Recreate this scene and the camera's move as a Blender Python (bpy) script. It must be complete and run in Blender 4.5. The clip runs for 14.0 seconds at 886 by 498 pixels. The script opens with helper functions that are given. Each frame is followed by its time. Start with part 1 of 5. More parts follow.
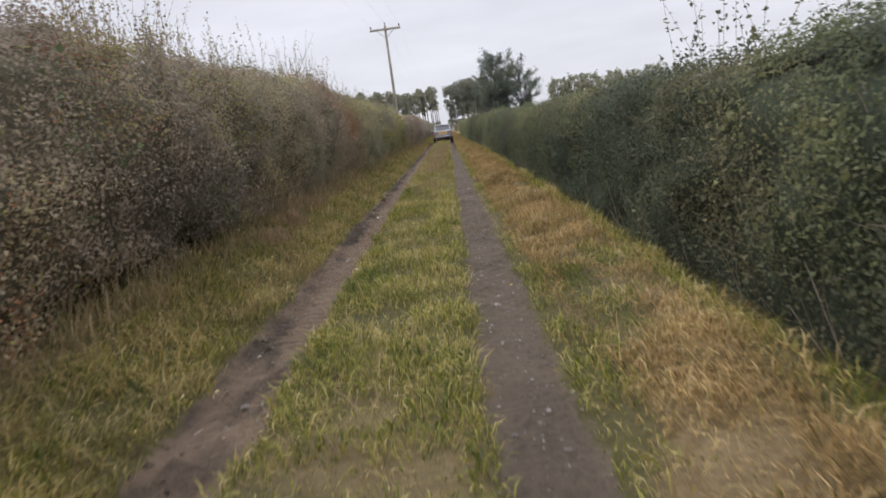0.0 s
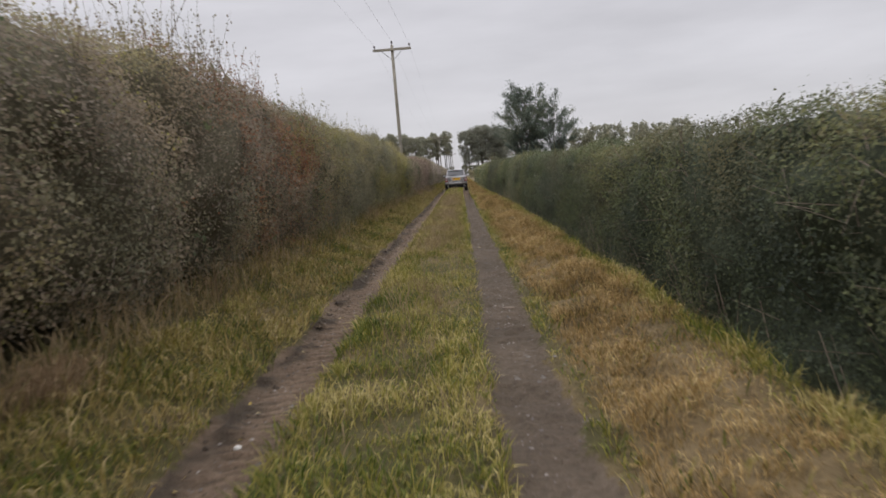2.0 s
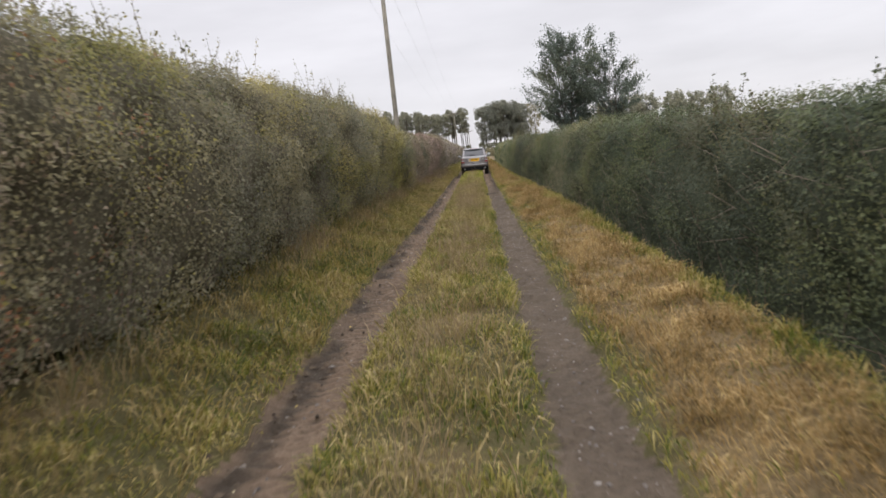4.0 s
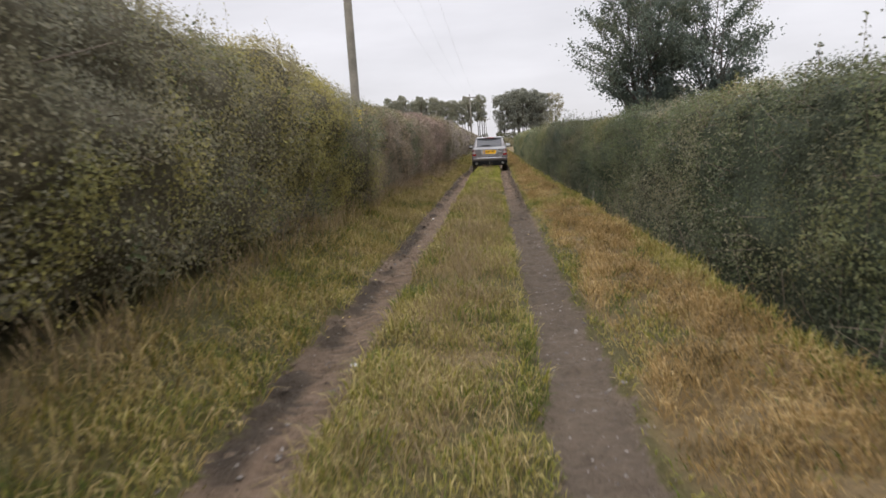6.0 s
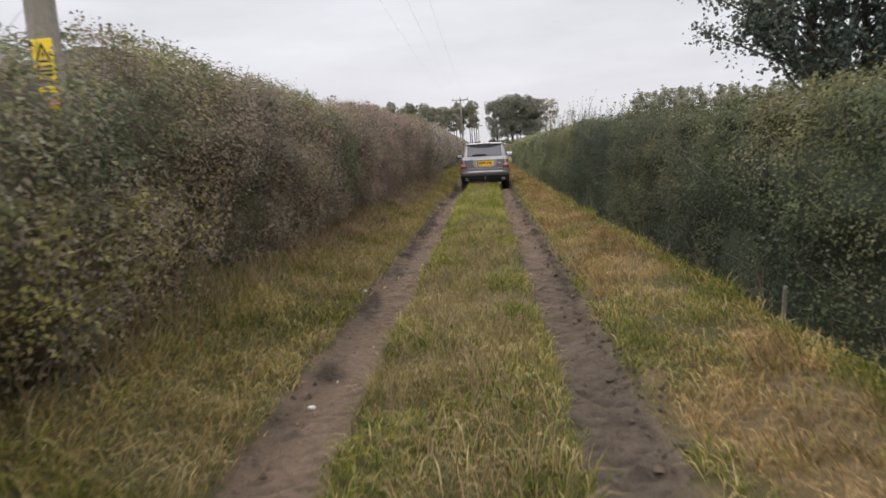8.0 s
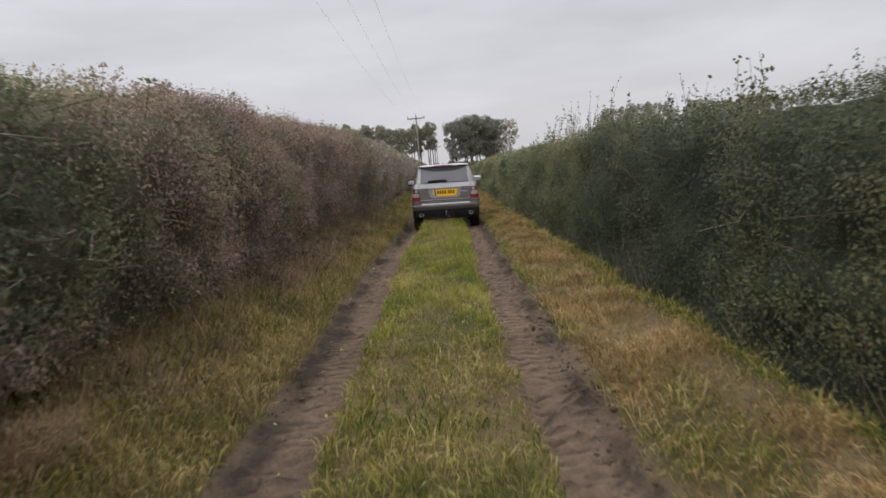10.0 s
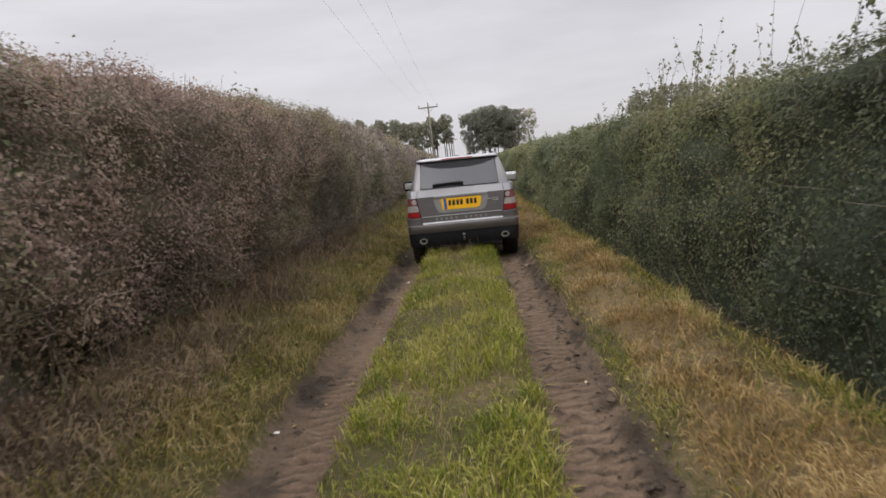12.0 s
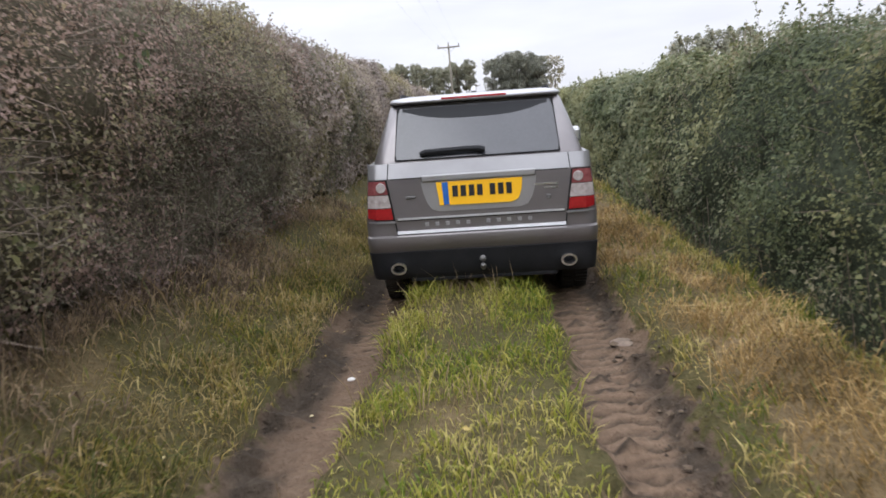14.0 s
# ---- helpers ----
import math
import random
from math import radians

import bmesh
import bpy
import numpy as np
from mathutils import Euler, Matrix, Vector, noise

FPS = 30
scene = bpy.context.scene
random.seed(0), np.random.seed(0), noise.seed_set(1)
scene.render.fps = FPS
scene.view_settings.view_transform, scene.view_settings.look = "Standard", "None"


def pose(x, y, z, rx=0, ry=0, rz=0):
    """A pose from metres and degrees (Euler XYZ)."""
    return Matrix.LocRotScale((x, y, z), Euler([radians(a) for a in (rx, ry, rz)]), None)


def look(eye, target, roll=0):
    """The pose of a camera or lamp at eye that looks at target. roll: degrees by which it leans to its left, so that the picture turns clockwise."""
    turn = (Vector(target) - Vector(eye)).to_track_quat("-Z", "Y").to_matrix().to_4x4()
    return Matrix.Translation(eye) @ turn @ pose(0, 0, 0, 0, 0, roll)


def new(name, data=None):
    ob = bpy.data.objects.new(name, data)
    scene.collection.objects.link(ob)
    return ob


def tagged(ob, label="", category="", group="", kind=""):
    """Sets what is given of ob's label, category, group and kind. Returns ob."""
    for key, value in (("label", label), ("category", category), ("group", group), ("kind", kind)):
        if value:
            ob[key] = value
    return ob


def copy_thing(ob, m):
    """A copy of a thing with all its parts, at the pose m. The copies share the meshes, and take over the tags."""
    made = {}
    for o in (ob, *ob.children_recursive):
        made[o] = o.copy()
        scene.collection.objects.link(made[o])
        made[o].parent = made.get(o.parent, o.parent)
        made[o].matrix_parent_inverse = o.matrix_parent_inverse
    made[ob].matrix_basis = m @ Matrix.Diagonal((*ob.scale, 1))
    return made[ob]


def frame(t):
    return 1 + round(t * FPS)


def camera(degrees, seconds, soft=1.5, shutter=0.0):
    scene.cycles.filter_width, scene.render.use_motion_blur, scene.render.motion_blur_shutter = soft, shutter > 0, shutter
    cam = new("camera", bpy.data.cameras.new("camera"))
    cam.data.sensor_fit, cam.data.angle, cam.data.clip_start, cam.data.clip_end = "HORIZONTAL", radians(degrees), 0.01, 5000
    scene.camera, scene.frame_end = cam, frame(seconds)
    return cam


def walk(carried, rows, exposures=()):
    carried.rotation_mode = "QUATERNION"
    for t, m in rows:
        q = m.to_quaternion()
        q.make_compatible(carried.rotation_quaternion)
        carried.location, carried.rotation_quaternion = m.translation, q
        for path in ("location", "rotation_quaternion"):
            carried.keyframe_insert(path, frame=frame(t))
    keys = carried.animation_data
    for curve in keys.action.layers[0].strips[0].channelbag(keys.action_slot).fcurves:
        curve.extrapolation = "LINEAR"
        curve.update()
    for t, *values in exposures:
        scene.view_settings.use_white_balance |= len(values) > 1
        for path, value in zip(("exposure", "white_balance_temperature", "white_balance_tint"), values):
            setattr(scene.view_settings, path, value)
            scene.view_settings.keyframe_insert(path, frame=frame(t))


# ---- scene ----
cam = camera(64.0, 14.0, soft=1.65, shutter=0.2)
PATH = [
    (0, (0.611, 0.789, 1.443), (0.557, 2.76, 1.107), -7.8),
    (0.5, (0.562, 2.945, 1.45), (0.508, 4.931, 1.227), -7.1),
    (1, (0.504, 5.152, 1.435), (0.45, 7.139, 1.215), -4.1),
    (1.5, (0.509, 7.487, 1.422), (0.459, 9.475, 1.211), -3.4),
    (2, (0.528, 10.067, 1.416), (0.465, 12.055, 1.206), -4.8),
    (2.5, (0.497, 12.668, 1.433), (0.434, 14.656, 1.223), -4.5),
    (5, (0.374, 26.688, 1.541), (0.222, 28.66, 1.246), -7.0),
    (5.5, (0.389, 29.477, 1.529), (0.232, 31.449, 1.233), -5.0),
    (6, (0.424, 32.329, 1.509), (0.267, 34.301, 1.215), -3.8),
    (6.5, (0.441, 35.124, 1.5), (0.293, 37.098, 1.213), -3.8),
    (7, (0.359, 37.923, 1.486), (0.227, 39.899, 1.208), -4.7),
    (7.5, (0.262, 40.613, 1.492), (0.13, 42.589, 1.21), -4.5),
    (8, (0.261, 43.035, 1.494), (0.125, 45.012, 1.22), -4.0),
    (8.5, (0.217, 44.965, 1.463), (0.104, 46.945, 1.21), -3.7),
    (9, (0.207, 46.503, 1.478), (0.143, 48.486, 1.224), -4.2),
    (9.2, (0.22, 47.265, 1.503), (0.212, 49.253, 1.279), -4.4),
    (11.3, (0.259, 56.463, 1.569), (0.19, 58.45, 1.35), -6.3),
    (11.5, (0.274, 57.133, 1.582), (0.2, 59.12, 1.362), -6.4),
    (12, (0.293, 58.769, 1.561), (0.212, 60.754, 1.328), -6.9),
    (12.5, (0.303, 60.399, 1.561), (0.227, 62.383, 1.315), -6.3),
    (13, (0.286, 62.026, 1.516), (0.209, 64.009, 1.263), -4.7),
    (13.5, (0.293, 63.644, 1.504), (0.205, 65.621, 1.217), -4.5),
    (14, (0.296, 65.14, 1.525), (0.149, 67.1, 1.156), -5.4),
]
walk(cam, [(t, look(eye, target, roll)) for t, eye, target, roll in PATH],
     [(t, stops, kelvin, 10) for t, stops, kelvin in ((0, 0.2, 6250), (0.6, 0.0, 6450), (1.0, -0.02, 6500), (1.5, -0.1, 6500), (2.0, -0.12, 6500), (2.5, 0.03, 6550), (5, 0.26, 6500), (7.5, 0.2, 6500), (8.5, 0.15, 6450), (9.2, -0.03, 6450), (11.5, -0.12, 6500), (12, -0.01, 6550), (12.5, -0.05, 6550), (13.4, 0.2, 6500), (14, 0.47, 6150))])

# ---- overcast daylight ----
world = bpy.data.worlds.new("overcast_sky")
scene.world = world
world.use_nodes = True
wt = world.node_tree
bg = wt.nodes["Background"]
bg.inputs["Strength"].default_value = 1.0
w_co = wt.nodes.new("ShaderNodeTexCoord")
w_sep = wt.nodes.new("ShaderNodeSeparateXYZ")
wt.links.new(w_co.outputs["Generated"], w_sep.inputs[0])
# overcast luminance grows towards the zenith
w_ramp = wt.nodes.new("ShaderNodeValToRGB")
wt.links.new(w_sep.outputs["Z"], w_ramp.inputs[0])
el = w_ramp.color_ramp.elements
el[0].position, el[0].color = 0.0, (0.675, 0.665, 0.70, 1)
el[1].position, el[1].color = 1.0, (2.9, 2.9, 3.08, 1)
mid = el.new(0.3)
mid.color = (0.75, 0.74, 0.79, 1)
w_map = wt.nodes.new("ShaderNodeMapping")
w_map.inputs["Scale"].default_value = (1.6, 1.6, 7.0)
w_noise = wt.nodes.new("ShaderNodeTexNoise")
w_noise.inputs["Scale"].default_value = 2.2
w_noise.inputs["Detail"].default_value = 6.0
wt.links.new(w_co.outputs["Generated"], w_map.inputs[0])
wt.links.new(w_map.outputs[0], w_noise.inputs["Vector"])
w_cl = wt.nodes.new("ShaderNodeMapRange")
w_cl.inputs["From Min"].default_value, w_cl.inputs["From Max"].default_value = 0.3, 0.7
w_cl.inputs["To Min"].default_value, w_cl.inputs["To Max"].default_value = 0.885, 1.095
wt.links.new(w_noise.outputs[0], w_cl.inputs["Value"])
w_mul = wt.nodes.new("ShaderNodeVectorMath")
w_mul.operation = "SCALE"
wt.links.new(w_ramp.outputs[0], w_mul.inputs[0])
wt.links.new(w_cl.outputs[0], w_mul.inputs["Scale"])
w_sky = wt.nodes.new("ShaderNodeTexSky")
w_sky.sky_type, w_sky.sun_disc = "NISHITA", False
w_sky.sun_elevation, w_sky.sun_rotation = radians(35), radians(200)
w_dim = wt.nodes.new("ShaderNodeVectorMath")
w_dim.operation = "SCALE"
w_dim.inputs["Scale"].default_value = 0.1
wt.links.new(w_sky.outputs[0], w_dim.inputs[0])
w_mix = wt.nodes.new("ShaderNodeMix")
w_mix.data_type = "RGBA"
w_mix.inputs["Factor"].default_value = 0.96
wt.links.new(w_dim.outputs[0], w_mix.inputs["A"])
wt.links.new(w_mul.outputs[0], w_mix.inputs["B"])
wt.links.new(w_mix.outputs["Result"], bg.inputs["Color"])

sun = new("sun", bpy.data.lights.new("sun", "SUN"))
sun.data.energy, sun.data.angle, sun.data.color = 0.6, radians(40), (1.0, 0.97, 0.93)
sun.matrix_world = look((-20, -40, 40), (0, 0, 0))

# ---- small tools ----
rng = np.random.default_rng(7)


def hash2(ix, iy, seed):
    h = (ix.astype(np.int64) * 374761393 + iy.astype(np.int64) * 668265263 + seed * 982451653) & 0x7FFFFFFF
    h = ((h ^ (h >> 13)) * 1274126177) & 0x7FFFFFFF
    return ((h ^ (h >> 16)) & 0xFFFFF) / 0xFFFFF


def vnoise(x, y, seed=0):
    """Smooth value noise in 0..1, cell size 1."""
    x, y = np.asarray(x, float), np.asarray(y, float)
    ix, iy = np.floor(x), np.floor(y)
    fx, fy = x - ix, y - iy
    fx, fy = fx * fx * (3 - 2 * fx), fy * fy * (3 - 2 * fy)
    a, b = hash2(ix, iy, seed), hash2(ix + 1, iy, seed)
    c, d = hash2(ix, iy + 1, seed), hash2(ix + 1, iy + 1, seed)
    return (a * (1 - fx) + b * fx) * (1 - fy) + (c * (1 - fx) + d * fx) * fy


def fnoise(x, y, seed=0, octaves=3):
    out, amp, tot = 0.0, 1.0, 0.0
    for k in range(octaves):
        out = out + amp * vnoise(np.asarray(x) * 2**k, np.asarray(y) * 2**k, seed + k)
        tot, amp = tot + amp, amp * 0.5
    return out / tot


def step(a, b, v):
    k = np.clip((np.asarray(v, float) - a) / (b - a), 0, 1)
    return k * k * (3 - 2 * k)


def raw_mesh(name, verts, faces, mats, index=None, smooth=False, attrs=None):
    """A mesh from arrays; faces is (n, 3) or (n, 4)."""
    verts, faces = np.asarray(verts, np.float32).reshape(-1, 3), np.asarray(faces, np.int32)
    n, k = faces.shape
    me = bpy.data.meshes.new(name)
    me.vertices.add(len(verts))
    me.vertices.foreach_set("co", verts.ravel())
    me.loops.add(n * k)
    me.loops.foreach_set("vertex_index", faces.ravel())
    me.polygons.add(n)
    me.polygons.foreach_set("loop_start", np.arange(0, n * k, k, dtype=np.int32))
    if index is not None:
        me.polygons.foreach_set("material_index", np.asarray(index, np.int32))
    for key, values in (attrs or {}).items():
        at = me.attributes.new(key, "FLOAT", "POINT")
        at.data.foreach_set("value", np.asarray(values, np.float32).ravel())
    for m in mats:
        me.materials.append(m)
    me.update()
    me.validate()
    me.polygons.foreach_set("use_smooth", np.full(n, smooth))
    return me


def under(ob, parent, label=""):
    if parent:
        ob.parent = parent
    return tagged(ob, label) if label else ob


def part(name, bm, material, parent, label="", smooth=False):
    """Links a bmesh as one mesh object under a thing or a part."""
    me = bpy.data.meshes.new(name)
    bmesh.ops.recalc_face_normals(bm, faces=bm.faces)
    bm.to_mesh(me)
    bm.free()
    me.materials.append(material)
    for p in me.polygons:
        p.use_smooth = bool(smooth)
    if smooth not in (True, False):
        me.set_sharp_from_angle(angle=radians(smooth))
    return under(new(name, me), parent, label)


def empty(name, m, label, category, group="", kind=""):
    ob = new(name)
    ob.matrix_world = m
    return tagged(ob, label, category, group, kind)


def tube(bm, pts, radii, sides=6, cap=True):
    """A round tapered tube along points."""
    rings, pts = [], [Vector(p) for p in pts]
    for i, p in enumerate(pts):
        d = (pts[min(i + 1, len(pts) - 1)] - pts[max(i - 1, 0)]).normalized()
        u = d.orthogonal().normalized() if abs(d.z) > 0.95 else d.cross(Vector((0, 0, 1))).normalized()
        v = d.cross(u)
        r = radii[i]
        rings.append([bm.verts.new(p + r * (math.cos(a) * u + math.sin(a) * v)) for a in (2 * math.pi * k / sides for k in range(sides))])
    for a, b in zip(rings, rings[1:]):
        for k in range(sides):
            bm.faces.new((a[k], a[(k + 1) % sides], b[(k + 1) % sides], b[k]))
    if cap:
        bm.faces.new(rings[0][::-1])
        bm.faces.new(rings[-1])
    return bm


def slab(x0, x1, y0, y1, z0, z1, bevel=0.0, segments=2):
    bm = bmesh.new()
    bmesh.ops.create_cube(bm, size=1)
    for v in bm.verts:
        v.co = Vector((x0 + (v.co.x + 0.5) * (x1 - x0), y0 + (v.co.y + 0.5) * (y1 - y0), z0 + (v.co.z + 0.5) * (z1 - z0)))
    if bevel:
        bmesh.ops.bevel(bm, geom=bm.edges[:], offset=bevel, segments=segments, affect="EDGES", profile=0.6)
    return bm


# ---- materials ----
def base_mat(name, rough=0.6, metal=0.0, spec=0.4):
    m = bpy.data.materials.new(name)
    m.use_nodes = True
    b = m.node_tree.nodes["Principled BSDF"]
    b.inputs["Roughness"].default_value = rough
    b.inputs["Metallic"].default_value = metal
    b.inputs["Specular IOR Level"].default_value = spec
    return m, m.node_tree, b


def ramp_of(nt, colours, places=None):
    r = nt.nodes.new("ShaderNodeValToRGB")
    e = r.color_ramp.elements
    places = places or [i / (len(colours) - 1) for i in range(len(colours))]
    while len(e) < len(colours):
        e.new(0.5)
    for i, (c, p) in enumerate(zip(colours, places)):
        e[i].position, e[i].color = p, (*c, 1)
    return r


def noise_of(nt, scale, detail=4.0, rough=0.55):
    co = nt.nodes.new("ShaderNodeTexCoord")
    n = nt.nodes.new("ShaderNodeTexNoise")
    n.inputs["Scale"].default_value, n.inputs["Detail"].default_value, n.inputs["Roughness"].default_value = scale, detail, rough
    nt.links.new(co.outputs["Object"], n.inputs["Vector"])
    return n


def math_of(nt, op, a, b):
    m = nt.nodes.new("ShaderNodeMath")
    m.operation = op
    for k, v in ((0, a), (1, b)):
        if isinstance(v, (int, float)):
            m.inputs[k].default_value = v
        else:
            nt.links.new(v, m.inputs[k])
    return m.outputs[0]


def foliage(name, colours, patch=0.5, rough=0.68, spread=0.4, translucent=0.35):
    """Leaves: each one its own shade, drifting in patches."""
    m, nt, b = base_mat(name, rough, spec=0.25)
    geo = nt.nodes.new("ShaderNodeNewGeometry")
    n = noise_of(nt, patch, 3.0)
    v = math_of(nt, "ADD", math_of(nt, "MULTIPLY", geo.outputs["Random Per Island"], spread), math_of(nt, "MULTIPLY", math_of(nt, "SUBTRACT", n.outputs[0], 0.5), 2.2))
    v = math_of(nt, "ADD", v, 0.5 - spread / 2)
    r = ramp_of(nt, colours)
    nt.links.new(v, r.inputs[0])
    nt.links.new(r.outputs[0], b.inputs["Base Color"])
    if translucent:
        t = nt.nodes.new("ShaderNodeBsdfTranslucent")
        nt.links.new(r.outputs[0], t.inputs["Color"])
        mix = nt.nodes.new("ShaderNodeMixShader")
        mix.inputs[0].default_value = translucent
        nt.links.new(b.outputs[0], mix.inputs[1])
        nt.links.new(t.outputs[0], mix.inputs[2])
        nt.links.new(mix.outputs[0], nt.nodes["Material Output"].inputs["Surface"])
    return m


def grained(name, dark, light, scale, rough=0.8, bump=0.3, fine=40.0, metal=0.0, spec=0.3):
    """A surface with stains at one scale and grain at another."""
    m, nt, b = base_mat(name, rough, metal, spec)
    n1, n2 = noise_of(nt, scale, 5.0), noise_of(nt, fine, 3.0)
    v = math_of(nt, "ADD", math_of(nt, "MULTIPLY", n1.outputs[0], 0.7), math_of(nt, "MULTIPLY", n2.outputs[0], 0.3))
    r = ramp_of(nt, [dark, light], [0.32, 0.68])
    nt.links.new(v, r.inputs[0])
    nt.links.new(r.outputs[0], b.inputs["Base Color"])
    if bump:
        bp = nt.nodes.new("ShaderNodeBump")
        bp.inputs["Strength"].default_value, bp.inputs["Distance"].default_value = bump, 0.01
        nt.links.new(n2.outputs[0], bp.inputs["Height"])
        nt.links.new(bp.outputs[0], b.inputs["Normal"])
    return m


def ground_material():
    """Turf, cut straw and rut mud, grey at first and clayey further on, blended by zone attributes."""
    m, nt, b = base_mat("lane_soil", 0.9, spec=0.2)
    mud = nt.nodes.new("ShaderNodeAttribute")
    mud.attribute_name = "mud"
    wet_shade = nt.nodes.new("ShaderNodeAttribute")
    wet_shade.attribute_name = "wet_shade"
    straw = nt.nodes.new("ShaderNodeAttribute")
    straw.attribute_name = "straw"
    clay = nt.nodes.new("ShaderNodeAttribute")
    clay.attribute_name = "clay"
    n1, n2, n3, n4 = noise_of(nt, 0.9, 5.0), noise_of(nt, 14.0, 5.0), noise_of(nt, 70.0, 4.0), noise_of(nt, 34.0, 3.0)
    mixv = math_of(nt, "ADD", math_of(nt, "MULTIPLY", n1.outputs[0], 0.3), math_of(nt, "ADD", math_of(nt, "MULTIPLY", n2.outputs[0], 0.4), math_of(nt, "MULTIPLY", n4.outputs[0], 0.3)))
    turf = ramp_of(nt, [(0.035, 0.033, 0.012), (0.07, 0.06, 0.022), (0.115, 0.092, 0.04)], [0.3, 0.5, 0.7])
    hay = ramp_of(nt, [(0.07, 0.05, 0.026), (0.14, 0.10, 0.05), (0.23, 0.165, 0.085)], [0.3, 0.5, 0.7])
    dirt = ramp_of(nt, [(0.06, 0.044, 0.031), (0.118, 0.089, 0.063), (0.185, 0.142, 0.104)], [0.3, 0.52, 0.75])
    # dark soil: churned wet mud, and the shade coloured into lug grooves
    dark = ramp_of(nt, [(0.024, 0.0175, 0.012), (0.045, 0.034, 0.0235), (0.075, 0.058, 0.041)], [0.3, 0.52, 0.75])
    reddish = ramp_of(nt, [(0.085, 0.056, 0.036), (0.155, 0.105, 0.069), (0.225, 0.16, 0.11)], [0.3, 0.52, 0.75])
    for r in (turf, hay, dirt, dark, reddish):
        nt.links.new(mixv, r.inputs[0])

    def blend(f, a, c):
        x = nt.nodes.new("ShaderNodeMix")
        x.data_type = "RGBA"
        nt.links.new(f, x.inputs["Factor"])
        nt.links.new(a, x.inputs["A"])
        nt.links.new(c, x.inputs["B"])
        return x.outputs["Result"]

    green = blend(straw.outputs["Fac"], turf.outputs[0], hay.outputs[0])
    soil = blend(wet_shade.outputs["Fac"], blend(clay.outputs["Fac"], dirt.outputs[0], reddish.outputs[0]), dark.outputs[0])
    # ragged border between turf and mud
    ragged = nt.nodes.new("ShaderNodeMapRange")
    ragged.inputs["From Min"].default_value, ragged.inputs["From Max"].default_value = 0.38, 0.62
    nt.links.new(math_of(nt, "ADD", mud.outputs["Fac"], math_of(nt, "MULTIPLY", math_of(nt, "SUBTRACT", n2.outputs[0], 0.5), 1.6)), ragged.inputs["Value"])
    nt.links.new(blend(ragged.outputs[0], green, soil), b.inputs["Base Color"])
    bp = nt.nodes.new("ShaderNodeBump")
    bp.inputs["Strength"].default_value, bp.inputs["Distance"].default_value = 1.0, 0.045
    nt.links.new(math_of(nt, "ADD", math_of(nt, "ADD", n2.outputs[0], math_of(nt, "MULTIPLY", n4.outputs[0], 0.6)), math_of(nt, "MULTIPLY", n3.outputs[0], 0.3)), bp.inputs["Height"])
    nt.links.new(bp.outputs[0], b.inputs["Normal"])
    return m


GREEN = [(0.061, 0.078, 0.045), (0.09, 0.11, 0.055), (0.118, 0.134, 0.063), (0.154, 0.157, 0.068), (0.211, 0.195, 0.08)]
OLIVE = [(0.144, 0.138, 0.1), (0.19, 0.181, 0.12), (0.228, 0.209, 0.129), (0.258, 0.229, 0.133), (0.341, 0.294, 0.14)]
BROWN = [(0.148, 0.122, 0.095), (0.205, 0.169, 0.129), (0.257, 0.207, 0.149), (0.296, 0.231, 0.157), (0.342, 0.282, 0.162)]
RUST = [(0.105, 0.07, 0.05), (0.18, 0.105, 0.066), (0.27, 0.13, 0.07), (0.31, 0.15, 0.075), (0.19, 0.135, 0.075)]
PURPLE = [(0.164, 0.119, 0.102), (0.241, 0.172, 0.143), (0.307, 0.218, 0.178), (0.339, 0.244, 0.184), (0.32, 0.256, 0.148)]
LIME = [(0.134, 0.141, 0.06), (0.205, 0.202, 0.077), (0.277, 0.253, 0.088), (0.348, 0.303, 0.098), (0.431, 0.354, 0.109)]
DEEP = [(0.039, 0.049, 0.036), (0.059, 0.072, 0.047), (0.087, 0.093, 0.053), (0.12, 0.115, 0.062), (0.168, 0.14, 0.067)]

# far hedge palettes, paled to put haze and stronger light into the leaf colour
LIT_BROWN = [(0.2, 0.17, 0.15), (0.27, 0.228, 0.2), (0.33, 0.277, 0.235), (0.36, 0.30, 0.24), (0.34, 0.31, 0.2)]
LIT_GREEN = [(0.13, 0.145, 0.09), (0.175, 0.19, 0.11), (0.22, 0.228, 0.125), (0.27, 0.265, 0.135), (0.32, 0.3, 0.145)]

LEAF = {k: foliage("leaves_" + k, c) for k, c in (("green", GREEN), ("olive", OLIVE), ("brown", BROWN), ("rust", RUST), ("purple", PURPLE), ("deep", DEEP), ("lime", LIME), ("lit_brown", LIT_BROWN), ("lit_green", LIT_GREEN))}
# dark colours that stand for the shade inside the hedges
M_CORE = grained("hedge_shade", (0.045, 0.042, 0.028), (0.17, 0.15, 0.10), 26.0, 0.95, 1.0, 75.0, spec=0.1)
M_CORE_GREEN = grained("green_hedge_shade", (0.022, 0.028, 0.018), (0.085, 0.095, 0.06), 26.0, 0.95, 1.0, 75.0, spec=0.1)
M_TWIG = grained("twig_bark", (0.09, 0.07, 0.055), (0.25, 0.20, 0.155), 9.0, 0.85, 0.2, 120.0, spec=0.2)
M_DEADSTEM = foliage("dry_stems", [(0.16, 0.11, 0.06), (0.26, 0.19, 0.11), (0.36, 0.28, 0.17)], 1.2, 0.8)
M_GROUND = ground_material()
M_CLOD = foliage("mud_clods", [(0.035, 0.025, 0.017), (0.06, 0.044, 0.03), (0.11, 0.08, 0.055)], 3.0, 0.85, 0.9, 0.0)
